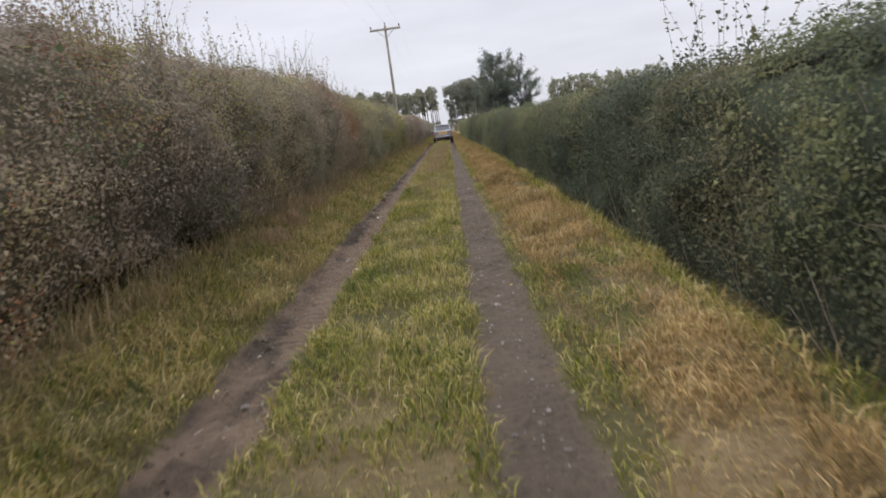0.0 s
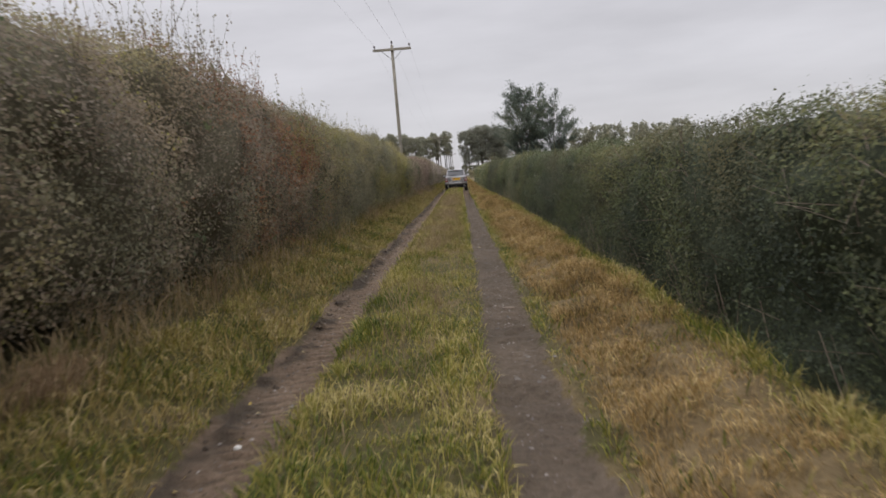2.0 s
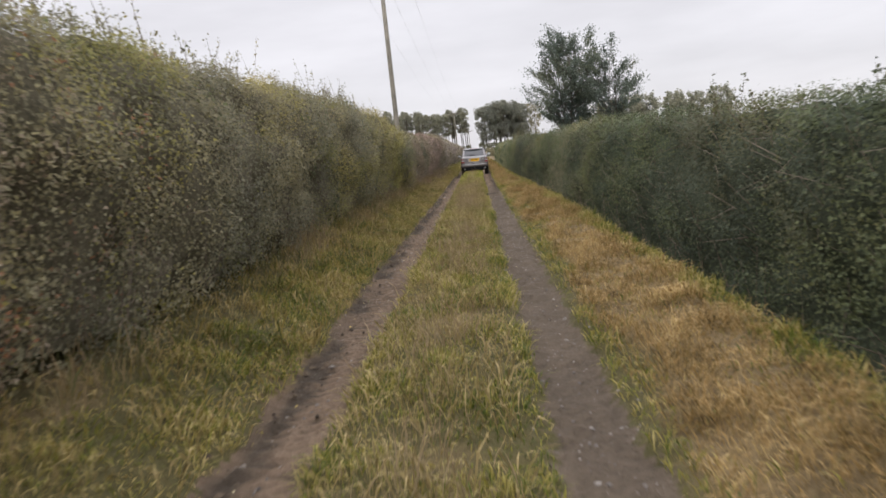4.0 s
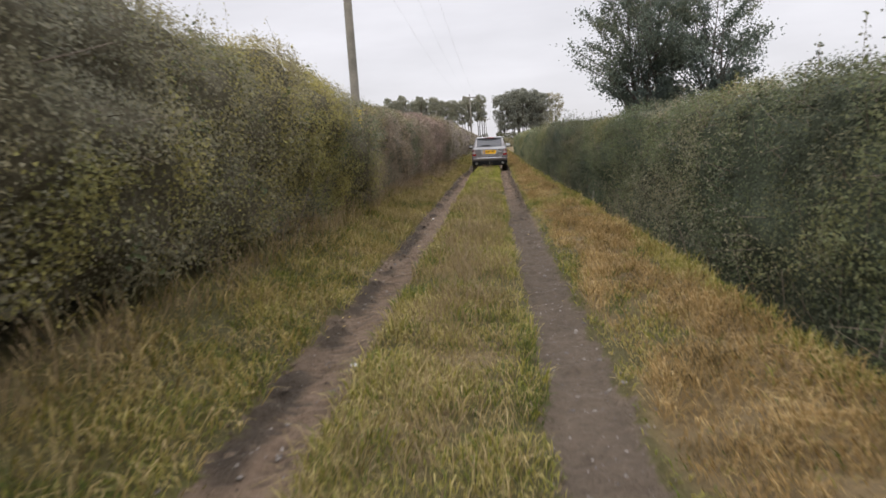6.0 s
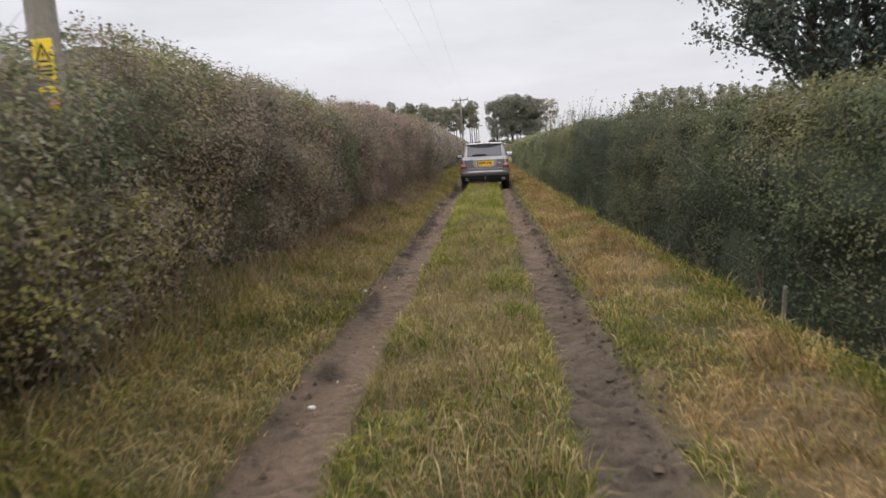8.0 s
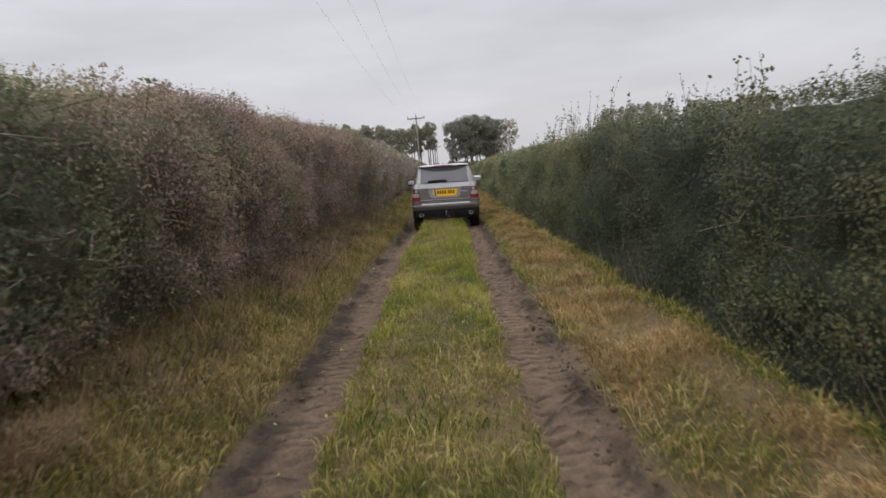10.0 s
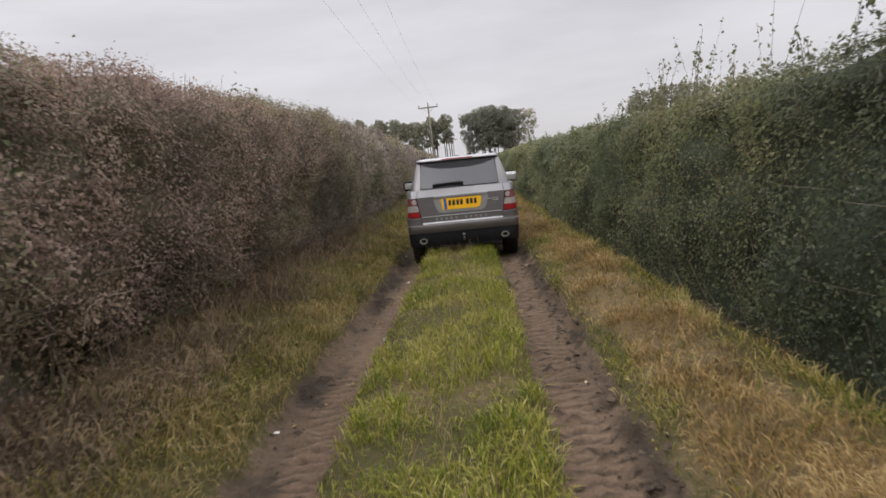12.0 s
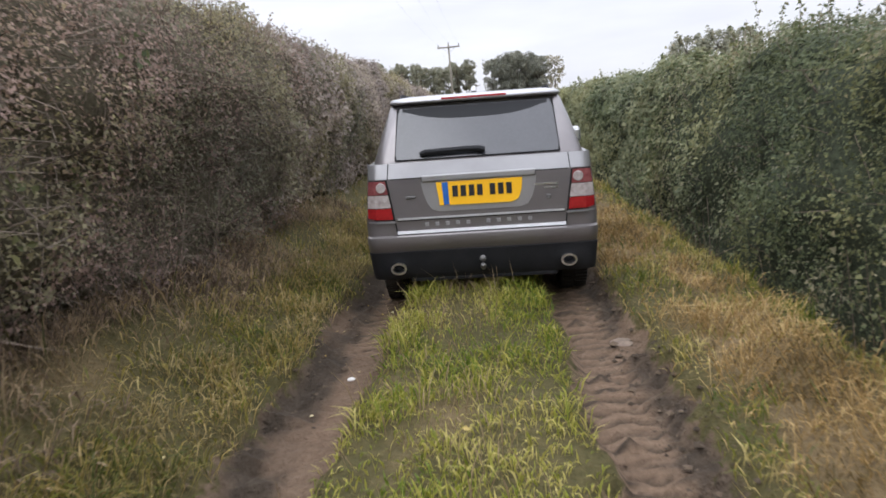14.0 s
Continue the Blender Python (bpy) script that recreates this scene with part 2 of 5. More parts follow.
M_STONE = foliage("stones", [(0.09, 0.08, 0.072), (0.15, 0.132, 0.117), (0.25, 0.22, 0.195)], 3.0, 0.8, 1.0, 0.0)
M_GRASS = foliage("lane_grass", [(0.06, 0.085, 0.012), (0.125, 0.14, 0.02), (0.215, 0.2, 0.036), (0.33, 0.27, 0.075), (0.44, 0.36, 0.15)], 1.1, 0.6, 1.0, 0.35)
M_VERGE = foliage("verge_grass", [(0.065, 0.075, 0.016), (0.13, 0.125, 0.026), (0.22, 0.175, 0.045), (0.32, 0.235, 0.08), (0.42, 0.32, 0.14)], 1.1, 0.6, 1.0, 0.35)
M_STRAW = foliage("cut_straw", [(0.09, 0.066, 0.023), (0.178, 0.118, 0.04), (0.285, 0.18, 0.065), (0.38, 0.248, 0.097), (0.5, 0.37, 0.17)], 1.4, 0.7, 1.0, 0.3)
M_BARK = grained("tree_bark", (0.05, 0.042, 0.035), (0.15, 0.13, 0.11), 3.0, 0.9, 0.6, 50.0)
# distance haze is put into the leaf colours of the far trees
M_FAR = foliage("hazed_far_leaves", [(0.195, 0.203, 0.162), (0.26, 0.267, 0.203), (0.325, 0.318, 0.23), (0.416, 0.368, 0.243)], 0.06, 0.8, 0.7)
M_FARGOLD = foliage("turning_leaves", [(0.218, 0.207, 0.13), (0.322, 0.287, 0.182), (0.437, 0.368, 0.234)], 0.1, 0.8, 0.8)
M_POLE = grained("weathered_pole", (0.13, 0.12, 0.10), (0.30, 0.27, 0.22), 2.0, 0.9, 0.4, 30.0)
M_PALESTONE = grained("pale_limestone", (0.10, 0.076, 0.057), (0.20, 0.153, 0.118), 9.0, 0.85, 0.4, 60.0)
# the clump's darker leaves, lifted in colour for haze as well
M_FARDARK = foliage("hazed_dark_leaves", [(0.182, 0.192, 0.162), (0.24, 0.25, 0.203), (0.299, 0.294, 0.23), (0.364, 0.339, 0.243)], 0.06, 0.8, 0.7)
M_FRESH = foliage("fresh_grass", [(0.097, 0.139, 0.014), (0.18, 0.206, 0.022), (0.266, 0.265, 0.039), (0.358, 0.319, 0.076), (0.45, 0.389, 0.13)], 0.9, 0.55, 0.95, 0.35)
M_LITTER = foliage("hedge_clippings", [(0.08, 0.057, 0.04), (0.14, 0.10, 0.068), (0.22, 0.16, 0.10), (0.33, 0.24, 0.14)], 1.5, 0.8, 0.9, 0.1)
M_WEED = foliage("rank_weeds", [(0.075, 0.085, 0.03), (0.13, 0.125, 0.045), (0.19, 0.15, 0.07), (0.26, 0.185, 0.095), (0.33, 0.245, 0.14)], 1.1, 0.7, 0.9, 0.3)

# ---- ground: one sheet from the lane to the horizon ----
def left_rut(y):
    return -0.86 + np.interp(y, [58, 63, 66.5, 70, 80], [0.0, -0.06, -0.04, 0.08, 0.08]) + 0.05 * (fnoise(np.asarray(y) * 0.12, np.zeros_like(y) + 3.3, 11, 2) - 0.5)


def right_rut(y):
    return 0.87 + np.interp(y, [52, 62, 66, 70, 80], [0.0, -0.02, 0.08, 0.1, 0.1]) + 0.05 * (fnoise(np.asarray(y) * 0.12, np.zeros_like(y) + 9.1, 12, 2) - 0.5)


def verge_edge(y):
    """Where the mown verge ends above the ditch."""
    return np.interp(y, [0, 13, 30, 40, 48, 56, 66, 76, 90], [2.24, 2.28, 2.42, 2.44, 2.36, 2.2, 2.16, 2.18, 2.3]) + 0.16 * (fnoise(np.asarray(y) * 0.7, np.zeros_like(y) + 5.0, 13, 3) - 0.5)


def zones(x, y):
    """Mud, wetness with groove shade, straw and height of the ground."""
    x, y = np.asarray(x, float), np.asarray(y, float)
    edge = 0.17 * (fnoise(x * 4.0, y * 4.0, 21, 3) - 0.5)
    dl, dr = x - left_rut(y) + edge, x - right_rut(y) + edge
    dl_out = np.where(dl < 0, dl * (0.80 + 0.36 * fnoise(x * 2.0, y * 1.1, 25, 2) - 0.16 * step(56, 65, y)), dl)
    wr = 0.255 + 0.045 * step(50, 64, y)
    inl, inr = 1 - step(0.21, 0.34, np.abs(dl_out)), 1 - step(wr - 0.09, wr + 0.04, np.abs(dr - 0.02 * step(44, 56, y)))
    fade = 1 - step(150, 175, y)
    mud = np.maximum(inl, inr) * fade
    patch = fnoise(x * 1.6, y * 0.7, 31, 3)
    mud = np.clip(mud * (0.75 + 0.5 * fnoise(x * 5, y * 3, 33, 2)), 0, 1)
    # the left rut is dark and churned on its outer half, the right one on its outer edge further on
    wet_shade = (1 - step(-0.12, 0.02, dl)) * step(-0.34, -0.25, dl_out) * (0.35 + 0.65 * step(0.4, 0.58, fnoise(x * 3.2, y * 1.6, 39, 3))) + step(0.07, 0.2, dr) * step(44, 54, y) * inr * (0.35 + 0.65 * step(0.36, 0.55, fnoise(x * 3.2, y * 1.6, 43, 3)))
    wet_shade = wet_shade + 0.4 * inr * (1 - step(46, 56, y))
    wet_shade = np.clip(wet_shade + 0.55 * (fnoise(x * 2.2, y * 1.1, 35, 3) - 0.42), 0, 1)
    # chevron lug prints: flat pads, narrow grooves darkened in colour for shade and damp
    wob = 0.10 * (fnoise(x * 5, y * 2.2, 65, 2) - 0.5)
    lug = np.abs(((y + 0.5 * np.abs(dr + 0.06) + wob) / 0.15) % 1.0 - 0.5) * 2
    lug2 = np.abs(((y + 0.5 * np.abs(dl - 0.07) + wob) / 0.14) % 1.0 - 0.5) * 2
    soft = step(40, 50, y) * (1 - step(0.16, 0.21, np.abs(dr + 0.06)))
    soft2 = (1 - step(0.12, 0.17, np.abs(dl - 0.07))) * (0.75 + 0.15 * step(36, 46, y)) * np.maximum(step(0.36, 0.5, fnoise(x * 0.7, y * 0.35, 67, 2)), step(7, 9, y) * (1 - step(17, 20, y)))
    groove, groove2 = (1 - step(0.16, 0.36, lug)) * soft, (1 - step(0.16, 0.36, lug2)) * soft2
    wet_shade = np.clip(wet_shade * (1 - 0.7 * soft2) + 1.0 * groove + 1.0 * groove2, 0, 1)
    straw = step(1.2, 1.42, x + 0.6 * (patch - 0.5)) * (1 - step(-0.26, -0.03, x - verge_edge(y) + 0.3 * (patch - 0.5))) * step(0.38, 0.55, fnoise(x * 1.3, y * 0.55, 37, 3) + 0.235 - 0.07 * step(24, 32, y) - 0.05 * step(40, 46, y) - 0.13 * step(44, 48, y) * (1 - step(53, 57, y)))
    straw = np.maximum(straw, 0.75 * step(0.58, 0.7, fnoise(x * 1.2, y * 0.8, 41, 3)) * (x < 1.2) * (np.abs(x) < 2.6))
    straw = np.maximum(straw, step(104, 112, y) * step(2.0, 3.0, x) * (1 - step(160, 180, y)))
    straw = np.maximum(straw, step(182, 200, y) * (1 - step(700, 900, y)) * 0.8)
    deep = 1 + 1.6 * step(58, 69, y)
    ax = np.abs(x)
    z = 0.05 * (1 - step(0.35, 0.68, ax))
    z = z - (0.075 * inl + 0.07 * inr) * deep
    rough = (fnoise(x * 9, y * 9, 51, 3) - 0.5)
    z = z + rough * (0.035 + 0.075 * wet_shade * mud)
    z = z - 0.035 * groove * inr - 0.04 * groove2 * inl
    # clods pushed up beside the prints
    z = z + 0.07 * step(0.52, 0.75, fnoise(x * 11, y * 8, 61, 2)) * wet_shade * mud
    z = z + 0.15 * (fnoise(x * 3.4, y * 3.4, 63, 2) - 0.5) * straw * (x > 1.2)
    bank = step(1.2, 2.55, -x)
    z = z + 0.36 * bank * (0.85 + 0.3 * fnoise(x, y * 0.5, 71, 2)) - 0.2 * step(3.5, 9.0, -x)
    z = z + 0.06 * step(1.25, 2.0, x) - 0.42 * step(0.0, 0.26, x - verge_edge(y)) * (1 - step(108, 112, y)) + 0.3 * step(3.4, 6.0, x) * (1 - step(108, 112, y))
    z = z + 0.05 * (fnoise(x * 1.3, y * 1.3, 81, 3) - 0.5) * step(1.2, 1.6, ax)
    return mud, wet_shade, straw, z


def grow(start, stop, first, factor):
    out, d, v = [], first, start
    while v < stop:
        out.append(v)
        v += d
        d *= factor
    return out + [stop]


def build_ground():
    xl = [-v for v in grow(2.7, 900, 0.12, 1.28)][::-1]
    xs = np.array(xl + list(np.arange(-2.64, 2.95, 0.08)) + grow(3.0, 900, 0.12, 1.28))
    ys = np.array([-v for v in grow(3, 300, 0.3, 1.5)][::-1] + list(np.arange(-2.9, 6, 0.14)) + list(np.arange(6, 19, 0.036)) + list(np.arange(19, 40, 0.07)) + list(np.arange(40, 56, 0.055)) + list(np.arange(56, 72, 0.036)) + list(np.arange(72, 73, 0.1)) + list(np.arange(73, 100, 0.2)) + grow(100, 1800, 0.3, 1.07))
    gx, gy = np.meshgrid(xs, ys)
    mud, wet_shade, straw, z = zones(gx, gy)
    nx, ny = len(xs), len(ys)
    i = (np.arange(ny - 1)[:, None] * nx + np.arange(nx - 1)[None]).ravel()
    faces = np.stack([i, i + 1, i + nx + 1, i + nx], 1)
    me = raw_mesh("ground", np.stack([gx, gy, z], -1), faces, [M_GROUND], smooth=True, attrs={"mud": mud, "wet_shade": wet_shade, "straw": straw, "clay": np.maximum(step(44, 58, gy), 0.75 * (gx < 0))})
    return tagged(new("ground", me), "rutted grassy farm lane with two brown wheel tracks and fields around", "ground", kind="structure")


build_ground()


def height_at(x, y):
    return zones(x, y)[3]


# ---- blades and leaves as joined geometry ----
def blades(name, x, y, length, width, lean, material, parent=None, sink=0.01, flat=0.0):
    """Grass: bent pointed blades."""
    n = len(x)
    z = height_at(x, y) - sink
    a = rng.uniform(0, 2 * np.pi, n)
    side = np.stack([np.cos(a), np.sin(a), np.zeros(n)], 1) * (width * 0.5)[:, None]
    b = rng.uniform(0, 2 * np.pi, n)
    out = np.stack([np.cos(b), np.sin(b), np.zeros(n)], 1)
    up = np.array([0, 0, 1.0])
    root = np.stack([x, y, z], 1)
    k = lean[:, None]
    middle = root + (length * 0.55)[:, None] * (out * k * 0.6 + up * np.sqrt(np.clip(1 - (k * 0.6) ** 2, 0.02, 1)))
    tip = middle + (length * 0.45)[:, None] * (out * np.minimum(k * 1.25, 1.0) + up * np.sqrt(np.clip(1 - (k * 1.25) ** 2, 0.0, 1)) * (1 - flat))
    verts = np.stack([root, middle + side, tip, middle - side], 1).reshape(-1, 3)
    tri = np.arange(n, dtype=np.int32)[:, None] * 4 + np.arange(4, dtype=np.int32)[None]
    ob = new(name, raw_mesh(name, verts, tri, [material]))
    if parent:
        ob.parent = parent
    return ob


def leaf_arrays(p, facing, size, aspect=0.62, fold=0.18):
    """Folded leaves at p: verts and quads."""
    n = len(p)
    f = facing / np.linalg.norm(facing, axis=1, keepdims=True)
    r = rng.normal(size=(n, 3))
    along = r - (r * f).sum(1, keepdims=True) * f
    along /= np.linalg.norm(along, axis=1, keepdims=True)
    across = np.cross(f, along)
    s = np.asarray(size)[:, None]
    v = np.stack([p - along * s * 0.5, p + across * s * aspect * 0.5 + f * s * fold, p + along * s * 0.5, p - across * s * aspect * 0.5 + f * s * fold], 1)
    i = np.arange(n, dtype=np.int32)[:, None] * 4
    return v.reshape(-1, 3), i + np.arange(4, dtype=np.int32)[None]


def small_leaf_arrays(p, facing, size, aspect=0.8):
    """Pointed leaflets at p, one face each."""
    n = len(p)
    f = facing / np.linalg.norm(facing, axis=1, keepdims=True)
    r = rng.normal(size=(n, 3))
    along = r - (r * f).sum(1, keepdims=True) * f
    along /= np.linalg.norm(along, axis=1, keepdims=True)
    across = np.cross(f, along)
    s = np.asarray(size)[:, None]
    v = np.stack([p - along * s * 0.4 + across * s * aspect * 0.5, p - along * s * 0.4 - across * s * aspect * 0.5, p + along * s * 0.6], 1)
    i = np.arange(n, dtype=np.int32)[:, None] * 3
    return v.reshape(-1, 3), i + np.arange(3, dtype=np.int32)[None]


def twig_arrays(a, b, r0, r1):
    """Three-sided tapered twigs from a to b."""
    n = len(a)
    d = b - a
    d = d / np.linalg.norm(d, axis=1, keepdims=True)
    r = rng.normal(size=(n, 3))
    u = np.cross(d, r)
    u /= np.linalg.norm(u, axis=1, keepdims=True)
    w = np.cross(d, u)
    ring = [np.cos(t) * u + np.sin(t) * w for t in (0, 2.094, 4.189)]
    v = np.stack([a + q * np.asarray(r0)[:, None] for q in ring] + [b + q * np.asarray(r1)[:, None] for q in ring], 1)
    i = np.arange(n, dtype=np.int32)[:, None] * 6
    quads = np.concatenate([i + np.array([[k, (k + 1) % 3, 3 + (k + 1) % 3, 3 + k]], dtype=np.int32) for k in range(3)])
    return v.reshape(-1, 3), quads


# ---- hedgerows ----
LEFT = dict(sign=-1, d=[2.52, 2.36, 2.20, 2.14, 2.22, 2.42, 2.80, 3.40, 3.85, 3.95], z=[0.10, 0.22, 0.42, 0.60, 0.78, 0.92, 1.0, 0.98, 0.75, 0.1],
            hy=[-6, 3, 10, 18, 26, 35, 40, 44, 45.8, 47.2, 49, 55, 60, 64, 70, 76, 85, 110, 180], h=[2.78, 2.82, 2.9, 3.0, 2.97, 3.0, 3.02, 2.95, 2.5, 2.2, 2.62, 2.62, 2.72, 2.84, 2.95, 3.0, 2.98, 2.7, 2.5], base=0.2)
RIGHT = dict(sign=1, d=[2.86, 2.88, 2.90, 2.94, 3.02, 3.16, 3.5, 4.2, 4.5, 4.55], z=[0.0, 0.2, 0.42, 0.62, 0.82, 0.94, 1.0, 0.98, 0.7, 0.02],
             hy=[-6, 5, 9, 13, 18, 30, 38, 46, 50, 56, 62, 68, 76, 84, 100, 180], h=[1.78, 1.92, 1.86, 1.75, 1.74, 1.79, 1.92, 1.98, 1.82, 1.88, 1.98, 2.02, 2.0, 1.96, 1.95, 1.9], base=-0.5)


def surface(side, y, s, puff=1.0):
    """Place and outward normal on a hedge's face at y, with s from foot (0) over the top to the back (1)."""
    k = np.linspace(0, 1, len(side["d"]))
    h = np.interp(y, side["hy"], side["h"])
    d, zf = np.interp(s, k, side["d"]), np.interp(s, k, side["z"])
    d2, zf2 = np.interp(s + 0.02, k, side["d"]), np.interp(s + 0.02, k, side["z"])
    z, z2 = side["base"] + zf * (h - side["base"]), side["base"] + zf2 * (h - side["base"])
    td, tz = d2 - d, z2 - z
    ln = np.hypot(td, tz) + 1e-6
    nd, nz = -tz / ln, td / ln
    swell = (0.55 if side["sign"] < 0 else 0.38) * (fnoise(y * 0.55, s * 5.0, 101 + side["sign"], 3) - 0.5) + 0.42 * (fnoise(y * 1.9, s * 13.0, 111 + side["sign"], 2) - 0.5) * (1 - 0.5 * step(0.44, 0.58, s))
    swell = swell + (side["sign"] < 0) * 0.34 * np.exp(-(((y - 46.3) / 1.1) ** 2)) * (1 - step(0.42, 0.6, s))
    swell = swell * (0.4 + 0.6 * step(0.0, 0.25, s)) if side["sign"] > 0 else swell
    d, z = d + nd * swell * puff, z + nz * swell * puff
    d = d - (side["sign"] > 0) * 0.15 * step(44, 52, y)
    x = side["sign"] * d
    return np.stack([x, y, z], -1), np.stack([side["sign"] * nd, 0 * y, nz], -1)


def hedge_stretch(side, y0, y1, main, second, share, label, density=800, size=0.055, twigs=40, shoots=2.0, shoot_len=0.35, big=0.0, group=""):
    """One stretch of hedge: shaded core, leaves, twigs and the shoots that stand above its top."""
    root = empty("hedge_shrub", pose(side["sign"] * 3.2, (y0 + y1) / 2, 0), label, "hedge", group)
    inv = root.matrix_world.inverted()

    def child(name, me, lab=""):
        ob = new(name, me)
        ob.parent, ob.matrix_parent_inverse = root, inv
        return tagged(ob, lab, kind="" if name == "shaded_core" else "stuff")

    # core: one sheet, the shade between inner branches put into its colour
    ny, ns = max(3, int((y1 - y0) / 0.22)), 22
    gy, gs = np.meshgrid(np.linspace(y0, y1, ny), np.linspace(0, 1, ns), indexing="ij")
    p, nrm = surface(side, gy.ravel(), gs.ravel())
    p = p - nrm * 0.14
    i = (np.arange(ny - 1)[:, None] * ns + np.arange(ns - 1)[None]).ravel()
    child("shaded_core", raw_mesh("shaded_core", p, np.stack([i, i + 1, i + ns + 1, i + ns], 1), [M_CORE if side["sign"] < 0 else M_CORE_GREEN], smooth=True), "dark sheet coloured as the hedge's shaded inner branches")
    # leaves
    width = 3.4 if side["sign"] < 0 else 2.9
    n = int((y1 - y0) * width * density)
    n = int(n * (y1 - y0 + 10.0) / (y1 - y0))
    y = rng.uniform(y0 - 5.0, y1 + 5.0, n)
    s = rng.beta(1.0, 1.25, n)
    seam = 3.6 * (fnoise(y * 0.8, s * 6, 161, 2) - 0.5)
    keep = rng.uniform(0, 1, n) < step(y0 - 3.2, y0 + 3.2, y + seam) * (1 - step(y1 - 3.2, y1 + 3.2, y + seam))
    keep &= rng.uniform(0, 1, n) < (1.0 - 0.75 * step(0.68, 0.85, s)) * (0.5 + 0.5 * step(0.30, 0.46, fnoise(y * 1.7, s * 12, 131 + side["sign"], 3))) * (0.5 + 0.5 * step(0.02, 0.18, s) if side["sign"] < 0 else 0.35 + 0.65 * step(0.04, 0.22, s))
    y, s = y[keep], s[keep]
    n = len(y)
    # most leaves gather in sprays that stand out from the face, the rest fill in between
    sprays = max(1, n // 26)
    of = rng.integers(0, sprays, n)
    pick = rng.permutation(n)[:sprays]
    reach = rng.uniform(-0.07, 0.15, sprays) * (1 - 0.6 * step(0.44, 0.6, s[pick])) - 0.05 * step(0.44, 0.6, s[pick])
    gathered = rng.uniform(0, 1, n) < 0.62
    y = np.where(gathered, y[pick][of] + rng.normal(0, 0.075, n), y)
    s = np.where(gathered, np.clip(s[pick][of] + rng.normal(0, 0.022, n), 0, 1), s)
    p, nrm = surface(side, y, s)
    out = np.where(gathered, reach[of] + rng.normal(0, 0.04, n), rng.normal(-0.03, 0.06, n))
    p = p + nrm * out[:, None] + rng.normal(0, 0.02, (n, 3))
    face = nrm * 1.0 + rng.normal(0, 0.5, (n, 3)) + np.array([0, 0, 0.35])
    sz = size * rng.uniform(0.6, 1.35, n)
    sz = np.where(rng.uniform(0, 1, n) < big * 0.35, sz * 1.6, sz)
    v, q = small_leaf_arrays(p, face, sz)
    blend = np.clip(share + 2.4 * (fnoise(y * 0.6, s * 5, 141 + side["sign"], 3) - 0.5), 0.03, 0.95)
    chance = np.where(gathered, rng.uniform(0, 1, sprays)[of] * 0.4 + 0.6 * rng.uniform(0, 1, n), rng.uniform(0, 1, n))
    idx = (chance < blend).astype(int)
    child("foliage", raw_mesh("leaves", v, q, [LEAF[main], LEAF[second]], idx))
    # twigs
    n = int((y1 - y0) * twigs)
    flail = side["sign"] < 0 and y0 > 46
    y, s = rng.uniform(y0, y1, n), rng.uniform(0.02, 0.62 if flail else 0.7, n)
    p, nrm = surface(side, y, s)
    a = p - nrm * 0.08
    ln = (rng.uniform(0.12, 0.5, n) * (1 - 0.65 * step(0.42, 0.6, s)))[:, None]
    dirn = nrm * rng.uniform(0.1, 0.6, n)[:, None] + rng.normal(0, 0.6, (n, 3)) * np.array([0.3, 1, 0.7]) + np.array([0, 0, 0.05 if flail else 0.3])
    dirn /= np.linalg.norm(dirn, axis=1, keepdims=True)
    r = rng.uniform(0.0025, 0.006, n)
    v1, q1 = twig_arrays(a, a + dirn * ln, r, r * 0.4)
    # bare stems at the foot
    n = int((y1 - y0) * (6 if side["sign"] < 0 else 3))
    y = rng.uniform(y0, y1, n)
    a, nr = surface(side, y, np.zeros(n))
    a = a + nr * rng.uniform(-0.16, 0.0, n)[:, None]
    b = a + np.stack([-side["sign"] * rng.uniform(-0.1, 0.28, n), rng.normal(0, 0.18, n), rng.uniform(0.5, 1.0, n)], 1)
    r = rng.uniform(0.003, 0.008, n)
    v2, q2 = twig_arrays(a, b, r, r * 0.6)
    vs, qs = [v1, v2], [q1, q2 + len(v1)]
    if flail and y0 < 75:
        # torn branches left lying along the cut face
        n = int((y1 - y0) * 24)
        y, s = rng.uniform(y0, y1, n), rng.uniform(0.10, 0.44, n)
        p, nrm = surface(side, y, s)
        way = np.stack([rng.uniform(0.05, 0.3, n), rng.choice([-1.0, 1.0], n), rng.normal(0.1, 0.22, n)], 1)
        ln, r = rng.uniform(0.14, 0.42, n)[:, None], rng.uniform(0.0025, 0.0055, n)
        a = p + nrm * 0.02
        b = a + way * ln
        c = b + (way + rng.normal(0, 0.25, (n, 3)) + np.array([0, 0, -0.12])) * ln * 0.8
        for u, w, f0, f1 in ((a, b, 1.0, 0.8), (b, c, 0.8, 0.35)):
            v3, q3 = twig_arrays(u, w, r * f0, r * f1)
            qs.append(q3 + sum(len(v) for v in vs))
            vs.append(v3)
    child("twig_growth", raw_mesh("twigs", np.concatenate(vs), np.concatenate(qs), [M_TWIG]), "thin grey-brown bare twigs")
    if side["sign"] < 0 and y0 < 75:
        # bramble sprays pushing through the cut face
        n, m = int((y1 - y0) * 1.6), 12
        y, s = rng.uniform(y0, y1, n), rng.uniform(0.06, 0.66, n)
        p, nrm = surface(side, y, s)
        c = (p + nrm * 0.05)[:, None] + rng.normal(0, 1, (n, m, 3)) * np.array([0.05, 0.11, 0.09])
        face = np.repeat(nrm, m, 0) + rng.normal(0, 0.5, (n * m, 3)) + np.array([0, 0, 0.4])
        v, q = leaf_arrays(c.reshape(-1, 3), face, rng.uniform(0.04, 0.085, n * m), 0.75)
